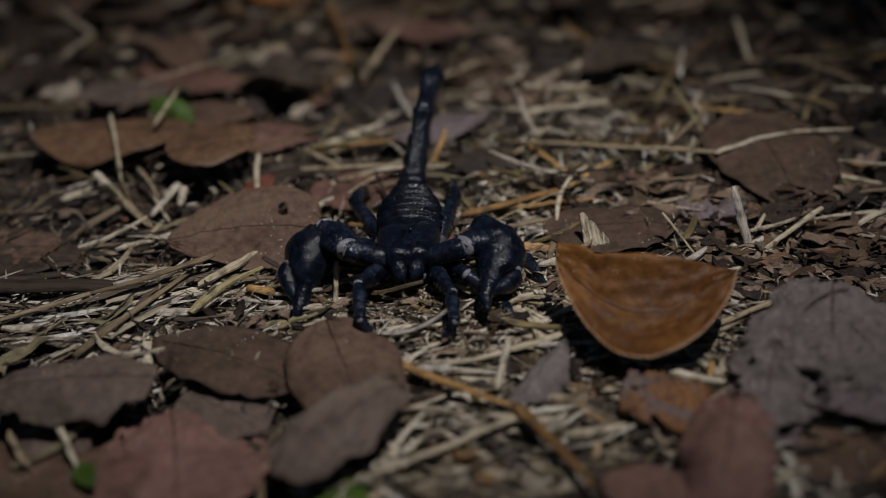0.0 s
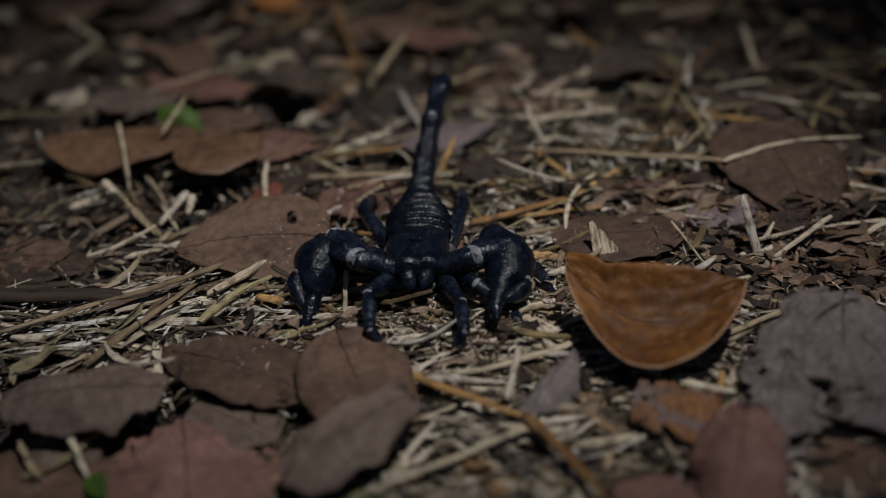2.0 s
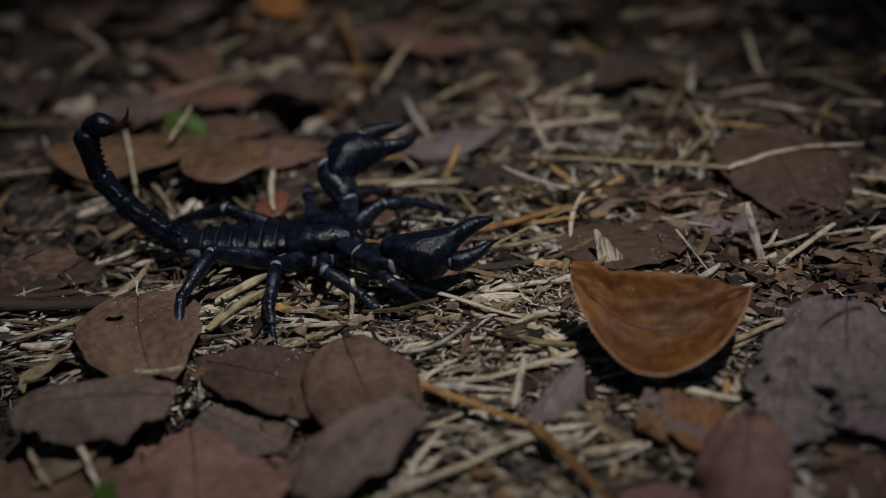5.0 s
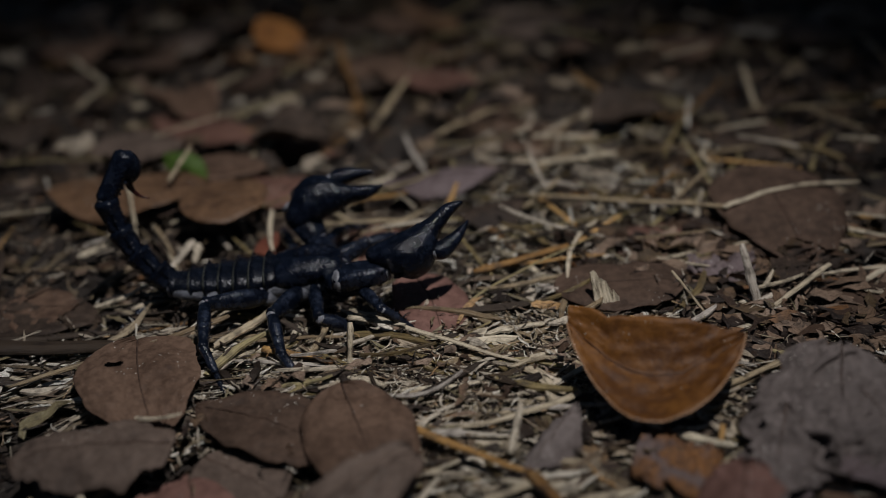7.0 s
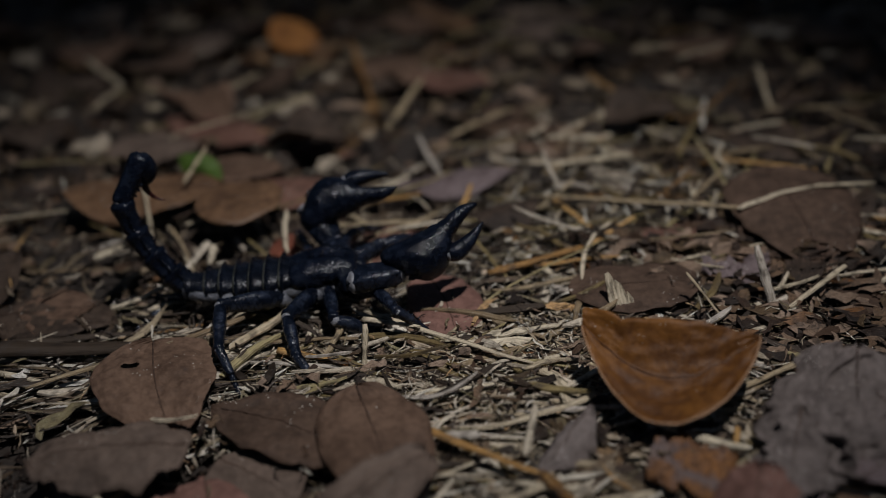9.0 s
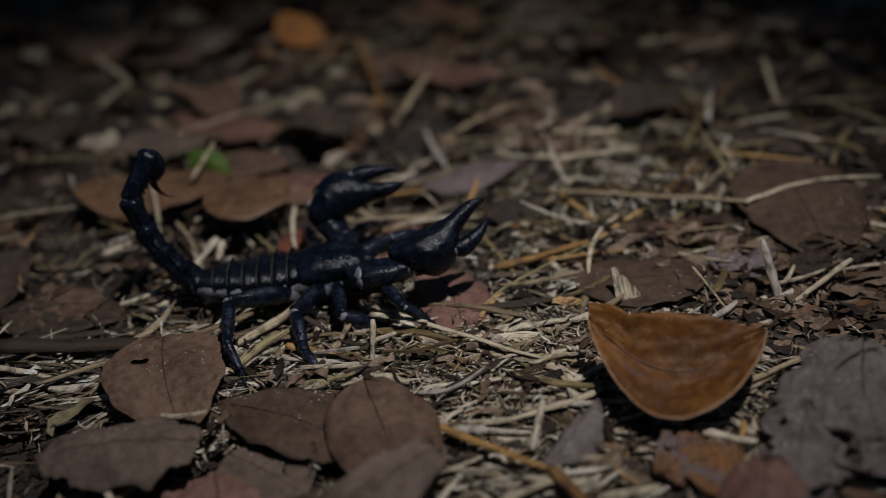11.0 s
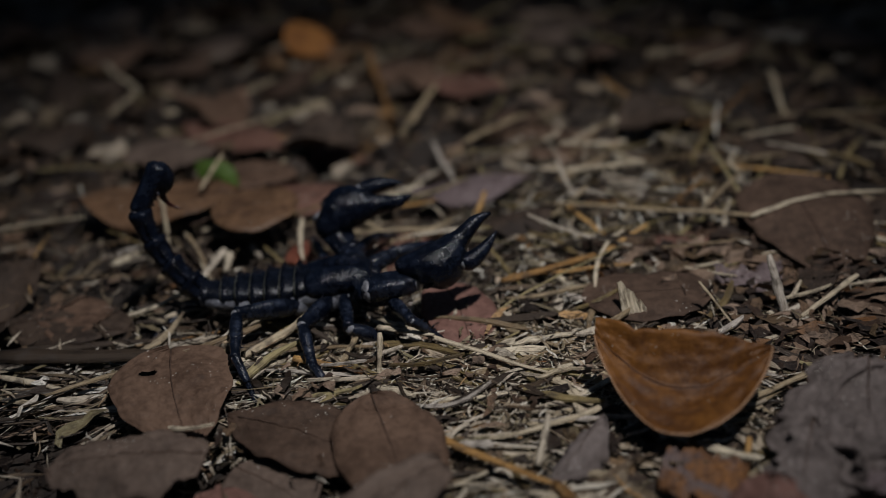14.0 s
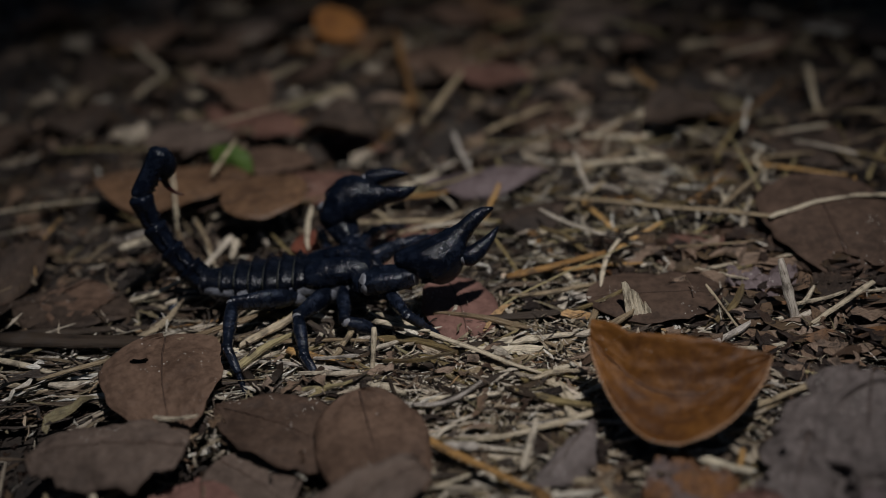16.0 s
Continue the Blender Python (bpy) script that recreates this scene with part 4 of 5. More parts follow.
straw((0.0559, 0.1326, 0.0060), (0.0677, 0.1055, 0.0050), 0.00300, STRAW_ORANGE, "orange tan straw stalk on leaf litter", seed=122)
straw((-0.1594, 0.1872, 0.0060), (-0.1351, 0.1501, 0.0060), 0.00300, STRAW, "dry pale straw stalk lying on leaf litter", seed=123)
straw((-0.1351, 0.1501, 0.0060), (-0.1415, 0.1243, 0.0060), 0.00240, STRAW, "dry pale straw stalk lying on leaf litter", seed=124)
straw((0.1219, 0.1272, 0.0080), (0.1190, 0.0877, 0.0040), 0.00260, STRAW, "dry pale straw stalk lying on leaf litter", seed=125)
straw((0.1145, 0.0868, 0.0050), (0.1575, 0.0856, 0.0050), 0.00240, STRAW, "dry pale straw stalk lying on leaf litter", seed=126)
straw((-0.1196, 0.1240, 0.0050), (-0.1074, 0.1301, 0.0050), 0.00400, STRAW, "dry pale straw stalk lying on leaf litter", seed=127)
straw((-0.1004, 0.1278, 0.0050), (-0.0774, 0.1589, 0.0050), 0.00260, STRAW, "dry pale straw stalk lying on leaf litter", seed=128)
straw((-0.0397, 0.0243, 0.0050), (-0.0108, 0.0297, 0.0060), 0.00260, STRAW_ORANGE, "orange tan straw stalk on leaf litter", seed=129)
straw((-0.0405, 0.0117, 0.0050), (-0.0072, 0.0099, 0.0060), 0.00220, STRAW, "dry pale straw stalk lying on leaf litter", seed=130)
straw((-0.0355, 0.0304, 0.0050), (-0.0301, 0.0508, 0.0050), 0.00260, STRAW, "dry pale straw stalk lying on leaf litter", seed=131)
straw((-0.0003, 0.0114, 0.0030), (0.0057, 0.0299, 0.0080), 0.00240, STRAW_ORANGE, "orange tan straw stalk on leaf litter", seed=132)
straw((0.0305, 0.0433, 0.0040), (0.0486, 0.0536, 0.0080), 0.00400, STRAW, "dry pale straw stalk lying on leaf litter", seed=133)
straw((0.0386, 0.0496, 0.0040), (0.0515, 0.0457, 0.0080), 0.00300, STRAW_WHITE, "short bleached straw chip", seed=134)
straw((0.0551, 0.0309, 0.0040), (0.0659, 0.0184, 0.0050), 0.00400, STRAW_WHITE, "short bleached straw chip", seed=135)
straw((0.0874, 0.0270, 0.0040), (0.0895, 0.0091, 0.0060), 0.00240, STRAW, "dry pale straw stalk lying on leaf litter", seed=136)
straw((0.1201, -0.0083, 0.0040), (0.1312, -0.0153, 0.0040), 0.00240, STRAW_WHITE, "short bleached straw chip", seed=137)
straw((-0.0261, -0.0496, 0.0100), (0.0174, -0.0767, 0.0080), 0.00220, STRAW, "dry pale straw stalk lying on leaf litter", seed=138)
straw((-0.0261, -0.0523, 0.0090), (-0.0108, -0.0605, 0.0105), 0.00240, STRAW, "dry pale straw stalk lying on leaf litter", seed=139)
straw((0.0029, -0.0447, 0.0060), (0.0192, -0.0534, 0.0040), 0.00240, STRAW, "dry pale straw stalk lying on leaf litter", seed=140)
straw((0.0038, -0.0589, 0.0050), (0.0270, -0.0513, 0.0040), 0.00260, STRAW, "dry pale straw stalk lying on leaf litter", seed=141)
straw((-0.0835, -0.0573, 0.0070), (-0.0686, -0.0517, 0.0060), 0.00260, STRAW_WHITE, "short bleached straw chip", seed=142)
straw((-0.0678, -0.0530, 0.0050), (-0.0510, -0.0528, 0.0050), 0.00360, STRAW, "dry pale straw stalk lying on leaf litter", seed=143)
straw((-0.0446, -0.0566, 0.0040), (-0.0230, -0.0668, 0.0040), 0.00400, STRAW, "dry pale straw stalk lying on leaf litter", seed=144)
straw((-0.1278, -0.0592, 0.0040), (-0.1051, -0.0694, 0.0050), 0.00240, STRAW, "dry pale straw stalk lying on leaf litter", seed=145)
straw((-0.1243, -0.0699, 0.0040), (-0.0870, -0.0819, 0.0040), 0.00260, STRAW, "dry pale straw stalk lying on leaf litter", seed=146)
straw((-0.1147, -0.0682, 0.0030), (-0.0936, -0.0614, 0.0050), 0.00240, STRAW, "dry pale straw stalk lying on leaf litter", seed=147)
straw((-0.0554, -0.0894, 0.0040), (-0.0660, -0.0939, 0.0030), 0.00260, STRAW, "dry pale straw stalk lying on leaf litter", seed=148)
straw((0.0299, -0.1014, 0.0040), (0.0191, -0.1177, 0.0030), 0.00600, STRAW_DARK, "dark strip of bark", category='bark', name='bark_strip', seed=149)
straw((-0.1285, -0.0554, 0.0080), (-0.0734, -0.0561, 0.0050), 0.00750, STRAW_DARK, "dark strip of bark", category='bark', name='bark_strip', seed=150)
straw((-0.1298, -0.0480, 0.0040), (-0.0896, -0.0450, 0.0040), 0.00400, STRAW_DARK, "thin dark twig on litter", category='twig', name='twig', seed=151)
straw((0.0629, -0.0389, 0.0050), (0.0886, -0.0424, 0.0050), 0.00500, STRAW_DARK, "thin dark twig on litter", category='twig', name='twig', seed=152)
straw((0.0884, -0.0433, 0.0050), (0.1154, -0.0549, 0.0040), 0.00400, STRAW_DARK, "thin dark twig on litter", category='twig', name='twig', seed=153)
straw((0.0060, -0.0432, 0.0040), (0.0253, -0.0378, 0.0050), 0.00240, STRAW_DARK, "thin dark twig on litter", category='twig', name='twig', seed=154)
straw((-0.0584, -0.0698, 0.0060), (-0.0501, -0.0807, 0.0050), 0.00260, STRAW_DARK, "thin dark twig on litter", category='twig', name='twig', seed=155)
straw((-0.0420, -0.0799, 0.0040), (-0.0274, -0.0694, 0.0040), 0.00300, STRAW_DARK, "thin dark twig on litter", category='twig', name='twig', seed=156)
straw((0.0612, -0.1334, 0.0050), (0.0800, -0.1368, 0.0050), 0.00360, STRAW_DARK, "thin dark twig on litter", category='twig', name='twig', seed=157)
straw((-0.0449, -0.0522, 0.0100), (-0.0368, -0.0558, 0.0060), 0.00220, STRAW_DARK, "thin dark twig on litter", category='twig', name='twig', seed=158)
straw((0.0126, -0.1109, 0.0060), (0.0160, -0.0998, 0.0120), 0.00220, STRAW_WHITE, "short bleached straw chip", seed=159)
straw((0.0610, -0.1069, 0.0080), (0.0576, -0.1181, 0.0040), 0.00180, STRAW_ORANGE, "orange tan straw stalk on leaf litter", seed=160)
straw((-0.0342, -0.0455, 0.0040), (-0.0488, -0.0420, 0.0060), 0.00180, STRAW_DARK, "thin dark twig on litter", category='twig', name='twig', seed=163)
straw((-0.0503, -0.0602, 0.0080), (-0.0273, -0.0573, 0.0060), 0.00200, STRAW, "dry pale straw stalk lying on leaf litter", bow=0.03, seed=164)
straw((-0.0480, -0.0624, 0.0070), (-0.0325, -0.0678, 0.0060), 0.00340, STRAW_ORANGE, "orange tan straw stalk on leaf litter", seed=165)
straw((-0.0556, -0.0656, 0.0060), (-0.0210, -0.0729, 0.0060), 0.00180, STRAW_WHITE, "short bleached straw chip", seed=166)
straw((-0.0320, -0.0758, 0.0060), (-0.0125, -0.0715, 0.0060), 0.00220, STRAW_DARK, "thin dark twig on litter", category='twig', name='twig', seed=167)
straw((-0.0124, -0.0839, 0.0060), (0.0095, -0.0822, 0.0060), 0.00260, STRAW_WHITE, "short bleached straw chip", seed=168)
straw((0.0085, -0.0756, 0.0060), (0.0287, -0.0695, 0.0060), 0.00240, STRAW, "dry pale straw stalk lying on leaf litter", seed=169)
straw((0.0050, -0.0587, 0.0060), (0.0257, -0.0564, 0.0060), 0.00300, STRAW_WHITE, "short bleached straw chip", seed=170)
straw((-0.0083, -0.0767, 0.0060), (0.0011, -0.0876, 0.0060), 0.00200, STRAW_DARK, "thin dark twig on litter", category='twig', name='twig', seed=171)
straw((0.0261, -0.0362, 0.0060), (0.0391, -0.0440, 0.0060), 0.00360, STRAW_WHITE, "short bleached straw chip", seed=172)
straw((0.0113, -0.0957, 0.0060), (0.0294, -0.0877, 0.0060), 0.00280, STRAW, "dry pale straw stalk lying on leaf litter", bow=0.04, seed=173)
straw((-0.0137, -0.0935, 0.0060), (-0.0207, -0.0761, 0.0080), 0.00140, STRAW_DARK, "thin dark twig on litter", category='twig', name='twig', seed=174)
straw((0.0593, -0.0929, 0.0060), (0.0824, -0.0810, 0.0070), 0.00260, STRAW, "dry pale straw stalk lying on leaf litter", seed=175)
straw((0.0281, -0.0989, 0.0040), (0.0364, -0.0859, 0.0060), 0.00260, STRAW_WHITE, "short bleached straw chip", seed=176)
straw((0.0662, -0.0741, 0.0050), (0.0758, -0.0803, 0.0050), 0.00240, STRAW_WHITE, "short bleached straw chip", seed=177)
straw((0.0486, -0.0417, 0.0050), (0.0308, -0.0334, 0.0050), 0.00220, STRAW, "dry pale straw stalk lying on leaf litter", seed=178)
straw((0.0157, -0.0218, 0.0050), (0.0470, -0.0203, 0.0060), 0.00200, STRAW_ORANGE, "orange tan straw stalk on leaf litter", seed=179)
straw((0.0414, 0.0004, 0.0050), (0.0299, 0.0261, 0.0050), 0.00220, STRAW_ORANGE, "orange tan straw stalk on leaf litter", seed=180)
straw((0.0174, 0.0033, 0.0050), (0.0317, -0.0096, 0.0050), 0.00200, STRAW, "dry pale straw stalk lying on leaf litter", seed=181)
straw((0.0078, -0.0510, 0.0060), (0.0274, -0.0655, 0.0050), 0.00200, STRAW, "dry pale straw stalk lying on leaf litter", seed=182)
straw((0.0266, -0.0733, 0.0050), (0.0128, -0.0667, 0.0050), 0.00260, STRAW_WHITE, "short bleached straw chip", seed=183)
straw((-0.1022, 0.0359, 0.0160), (-0.0953, 0.0115, 0.0080), 0.00150, STRAW, "thin bent straw sticking up", seed=184)
straw((-0.1016, 0.0056, 0.0100), (-0.0955, -0.0002, 0.0070), 0.00360, STRAW_WHITE, "short bleached straw chip", seed=185)
straw((-0.0955, -0.0002, 0.0070), (-0.0819, -0.0196, 0.0040), 0.00240, STRAW, "dry pale straw stalk lying on leaf litter", seed=186)
straw((-0.0878, 0.0064, 0.0100), (-0.0806, -0.0063, 0.0060), 0.00180, STRAW, "dry pale straw stalk lying on leaf litter", seed=187)
straw((-0.1158, 0.0042, 0.0040), (-0.1028, 0.0093, 0.0060), 0.00260, STRAW_WHITE, "short bleached straw chip", seed=188)
straw((-0.0878, -0.0349, 0.0050), (-0.0701, -0.0273, 0.0060), 0.00260, STRAW_WHITE, "short bleached straw chip", seed=189)
straw((-0.0891, -0.0207, 0.0050), (-0.0776, -0.0429, 0.0040), 0.00180, STRAW_DARK, "thin dark twig on litter", category='twig', name='twig', seed=190)
straw((-0.0774, -0.0221, 0.0060), (-0.0835, -0.0361, 0.0040), 0.00200, STRAW, "dry pale straw stalk lying on leaf litter", seed=191)


# ---- the scorpion ----
def loft(bm, stations, sides=14, power=2.4, groove=0.0, keels=0.0, lumps=0.035):
    """A closed body along x: stations of (x, side shift, height, half width, half height), rounded off between them, with keels and small lumps."""
    fine = []
    for a in range(len(stations) - 1):
        p = [np.array(stations[min(max(a + k, 0), len(stations) - 1)]) for k in (-1, 0, 1, 2)]
        for f in (0.0, 0.34, 0.67):
            q = 0.5 * (2 * p[1] + (p[2] - p[0]) * f + (2 * p[0] - 5 * p[1] + 4 * p[2] - p[3]) * f * f + (3 * p[1] - p[0] - 3 * p[2] + p[3]) * f ** 3)
            q[3:] = np.maximum(q[3:], np.minimum(p[1], p[2])[3:])
            fine.append(q)
    fine.append(np.array(stations[-1]))
    rings = []
    sides = sides + sides // 2
    off = Vector((len(bm.verts) * 0.37, stations[1][3] * 9000, stations[-1][0] * 7000))
    for x, yc, zc, ry, rz in fine:
        ring = []
        for k in range(sides):
            a = 2 * math.pi * k / sides
            c, s = math.cos(a), math.sin(a)
            r = (abs(c) ** power + abs(s) ** power) ** (-1 / power)
            r *= 1 + keels * abs(math.cos(2.5 * a)) ** 9
            q = Vector((x * 800, c * 2.2, s * 2.2)) + off
            r *= 1 + lumps * (noise.noise(q) + 0.6 * noise.noise(q * 2.6))
            y, z = r * c, r * s
            dip = groove * rz * max(0.0, 1 - abs(y) * 2.6) if s > 0 else 0.0
            ring.append(bm.verts.new((x, yc + ry * y, zc + rz * z - dip)))
        rings.append(ring)
    for p, q in zip(rings, rings[1:]):
        for k in range(sides):
            m = (k + 1) % sides
            bm.faces.new((p[k], p[m], q[m], q[k]))
    bm.faces.new(rings[0][::-1])
    bm.faces.new(rings[-1])
    return bm


def knobs(bm, rnd, count, length, ry, rz, size, x0=0.0, y0=0.0):
    """Small granules on the upper side of a limb."""
    for _ in range(count):
        a = rnd.uniform(0.12, 0.88) * math.pi
        x = x0 + rnd.uniform(0.08, 0.95) * length
        g = 1 - 0.3 * abs((x - x0) / length - 0.5) ** 2 * 4
        c = Vector((x, y0 + 0.96 * g * ry * math.cos(a), 0.96 * g * rz * math.sin(a)))
        m = Matrix.Translation(c) @ Matrix.Scale(size * rnd.uniform(0.6, 1.2), 4)
        bmesh.ops.create_icosphere(bm, subdivisions=1, radius=1.0, matrix=m)


TAIL = (0.0057, 0.0073, 0.0078, 0.0091, 0.0142)
ARM = (0.0105, 0.0130, 0.0245)
LEG = (0.0150, 0.0130, 0.0125)
BIG = (0.94, 0.94, 1.0, 1.25)
NECK = 0.0105


def build_scorpion():
    root = new("scorpion")
    tagged(root, "glossy black forest scorpion with big pincers and raised tail", "scorpion")
    rnd = random.Random(5)
    made = {"root": root}

    # head shield
    bm = bmesh.new()
    loft(bm, [(-0.0012, 0, 0, 0.0072, 0.0033), (0.0, 0, 0, 0.0080, 0.0040), (0.004, 0, 0.0002, 0.0082, 0.0044), (0.009, 0, 0.0001, 0.0077, 0.0043),
              (0.013, 0, -0.0003, 0.0068, 0.0038), (0.0162, 0, -0.0008, 0.0058, 0.0030), (0.0172, 0, -0.0012, 0.0046, 0.0020)], 28, 2.3, 0.3, 0.0, 0.06)
    knobs(bm, rnd, 150, 0.016, 0.0070, 0.0042, 0.00026)
    shield = part("head_shield", bm, SHELL_GLOSS, root, "finely grained black head shield")
    for s in (-1, 1):
        bm = bmesh.new()
        bmesh.ops.create_uvsphere(bm, u_segments=10, v_segments=8, radius=0.0006, matrix=Matrix.Translation((0.0085, s * 0.0008, 0.0042)))
        part("eye", bm, SHELL_GLOSS, shield)
        bm = bmesh.new()
        loft(bm, [(0.0140, s * 0.0022, -0.0006, 0.0016, 0.0015), (0.0165, s * 0.0023, -0.0009, 0.0022, 0.0020), (0.0186, s * 0.0021, -0.0017, 0.0019, 0.0018),
                  (0.0200, s * 0.0014, -0.0034, 0.0007, 0.0009)], 12)
        part("jaw", bm, SHELL_GLOSS, root)
        bm = bmesh.new()
        loft(bm, [(0.0105, s * 0.0040, -0.0038, 0.0016, 0.0014), (0.0135, s * 0.0036, -0.0040, 0.0018, 0.0015), (0.0160, s * 0.0030, -0.0044, 0.0014, 0.0011), (0.0170, s * 0.0027, -0.0047, 0.0006, 0.0005)], 10)
        part("mouth_lobe", bm, SKIN, root, "dull grey lobe beside the mouth")
    bm = bmesh.new()
    loft(bm, [(0.0120, 0, -0.0052, 0.0016, 0.0010), (0.0150, 0, -0.0054, 0.0017, 0.0010), (0.0166, 0, -0.0056, 0.0012, 0.0007)], 10)
    part("mouth", bm, SKIN, root)
    made["shield"] = shield

    # back plates, each lapping the next
    half = (0.0074, 0.0077, 0.0079, 0.0078, 0.0073, 0.0064, 0.0053)
    step = 0.0042
    for i, w in enumerate(half):
        bm = bmesh.new()
        x = -i * step
        nxt = half[i + 1] if i < 6 else 0.0036
        h = 0.0038 - 0.00012 * i
        end = step if i < 6 else 0.0062
        loft(bm, [(x + 0.0005, 0, 0, w * 0.90, h * 0.80), (x, 0, 0, w * 0.93, h * 0.86), (x - end * 0.45, 0, 0, (w + nxt) / 2, h * 0.98),
                  (x - end * 0.72, 0, 0.0001, (w * 0.3 + nxt * 0.7) * 1.06, h * 1.10), (x - end * 0.84, 0, 0.0002, (w * 0.3 + nxt * 0.7) * 1.16, h * 1.30), (x - end * 0.92, 0, 0.0001, nxt * 0.95, h * 0.96)], 26, 2.1)
        knobs(bm, rnd, 26, end * 0.8, w * 0.95, h * 1.0, 0.00022, x - end * 0.85)
        part("back_plate", bm, SHELL, root)
    bm = bmesh.new()
    loft(bm, [(0.013, 0, -0.002, 0.004, 0.0022), (0.008, 0, -0.0024, 0.0070, 0.0030), (0.0, 0, -0.0024, 0.0080, 0.0031), (-0.014, 0, -0.0023, 0.0086, 0.0027),
              (-0.026, 0, -0.0014, 0.0060, 0.0023), (-0.0315, 0, -0.0008, 0.0038, 0.0023)], 22, 2.4)
    for k in range(6):
        bs = bmesh.new()
        x = -(k + 0.94) * step
        loft(bs, [(x + 0.0006, 0, 0, half[k + 1] * 1.0, 0.0036 - 0.00011 * k), (x, 0, 0, half[k + 1] * 1.06, 0.0043 - 0.00013 * k), (x - 0.0005, 0, 0, half[k + 1] * 1.0, 0.0036 - 0.00011 * k)], 22, 2.1)
        part("plate_rim", bs, RIM, root, "thin olive grey rim between back plates")
    part("belly", bm, SKIN, root, "dull grey side skin and belly")

    # tail
    for i, length in enumerate(TAIL):
        r = (0.0034, 0.0031, 0.0029, 0.0028, 0.0028)[i]
        bm = bmesh.new()
        loft(bm, [(-0.0006, 0, 0, r * 0.62, r * 0.62), (0.0005, 0, 0, r * 0.86, r * 0.9), (length * 0.3, 0, 0, r * 0.92, r * 0.94), (length * 0.6, 0, 0, r * 0.98, r * 1.0), (length * 0.80, 0, 0.0002, r * 1.10, r * 1.18),
                  (length * 0.94, 0, 0.0002, r * 1.08, r * 1.16), (length + 0.0004, 0, 0, r * 0.66, r * 0.66)], 14, 2.2, 0.22, 0.12)
        for s in (-1, 1):
            for k in range(7):
                m = Matrix.Translation((length * (0.12 + 0.12 * k), s * r * 0.62, r * 0.93)) @ Matrix.Scale(rnd.uniform(0.0003, 0.0005), 4)
                bmesh.ops.create_icosphere(bm, subdivisions=1, radius=1.0, matrix=m)
        made["tail%d" % i] = part("tail_segment", bm, SHELL_GLOSS, root)
        bm = bmesh.new()
        loft(bm, [(-0.0009, 0, 0, r * 0.6, r * 0.6), (-0.0002, 0, 0, r * 0.74, r * 0.74), (0.0006, 0, 0, r * 0.6, r * 0.6)], 12)
        part("joint", bm, JOINT, made["tail%d" % i])
    bm = bmesh.new()
    loft(bm, [(-0.0004, 0, 0, 0.0014, 0.0014), (0.0015, 0, -0.0002, 0.0027, 0.0027), (0.0045, 0, -0.0004, 0.0033, 0.0034), (0.0070, 0, 0.0, 0.0026, 0.0027),
              (0.0088, 0, 0.0006, 0.0014, 0.0015)], 16, 2.1)
    telson = part("sting_bulb", bm, SHELL, root, "bulbous dark sting bulb")
    bm = bmesh.new()
    pts = [(0.0080 + 0.0055 * math.sin(1.5 * k / 9), 0, 0.0004 - 0.0058 * (1 - math.cos(1.5 * k / 9))) for k in range(10)]
    tube(bm, pts, [0.0012 * (1 - 0.88 * k / 9) for k in range(10)], 8)
    part("sting", bm, STING, telson, "curved dark red sting")
    made["telson"] = telson

    # pincers
    for s, side in ((1, "l"), (-1, "r")):
        a, b, c = ARM
        bm = bmesh.new()
        loft(bm, [(-0.001, 0, 0, 0.0018, 0.0018), (0.001, 0, 0, 0.0026, 0.0027), (a * 0.5, 0, 0, 0.0028, 0.0026), (a * 0.9, 0, 0, 0.0030, 0.0027), (a + 0.0008, 0, 0, 0.0022, 0.0022)], 14, 2.2, 0, 0.12)
        knobs(bm, rnd, 16, a, 0.0027, 0.0025, 0.00028)
        made["femur" + side] = part("upper_arm", bm, SHELL_DUSTY, root)
        bm = bmesh.new()
        loft(bm, [(-0.001, 0, 0, 0.0020, 0.0020), (0.0012, 0, 0, 0.0031, 0.0028), (b * 0.35, s * -0.0005, 0.0003, 0.0044, 0.0031), (b * 0.7, 0, 0.0003, 0.0042, 0.0030), (b * 0.93, 0, 0, 0.0031, 0.0027), (b + 0.0006, 0, 0, 0.0023, 0.0023)], 16, 2.2, 0, 0.14)
        for k in range(11):
            for q, zz in ((-1, 0.0018), (1, 0.0018)):
                m = Matrix.Translation((0.0014 + 0.00108 * k, q * 0.0033, zz)) @ Matrix.Scale(0.00036, 4)
                bmesh.ops.create_icosphere(bm, subdivisions=1, radius=1.0, matrix=m)
        knobs(bm, rnd, 30, b, 0.0035, 0.0029, 0.00028)
        made["patella" + side] = part("forearm", bm, SHELL_DUSTY, root)
        bm = bmesh.new()
        loft(bm, [(b - 0.0003, 0, 0, 0.0025, 0.0025), (b + 0.0006, 0, 0, 0.0027, 0.0027), (b + 0.0013, 0, 0, 0.0021, 0.0021)], 14)
        part("joint", bm, JOINT, made["patella" + side], "pale wrist skin")
        bm = bmesh.new()
        loft(bm, [(-0.0012, 0, 0, 0.0018, 0.0018), (0.0001, 0, 0, 0.0029, 0.0029), (0.0013, 0, 0, 0.0026, 0.0026)], 12)
        part("joint", bm, JOINT, made["patella" + side], "pale elbow skin")
        flip, s = s, -s
        # swollen hand, its lobe reaching back beside the wrist, with the fixed finger; and the finger that opens
        bm = bmesh.new()
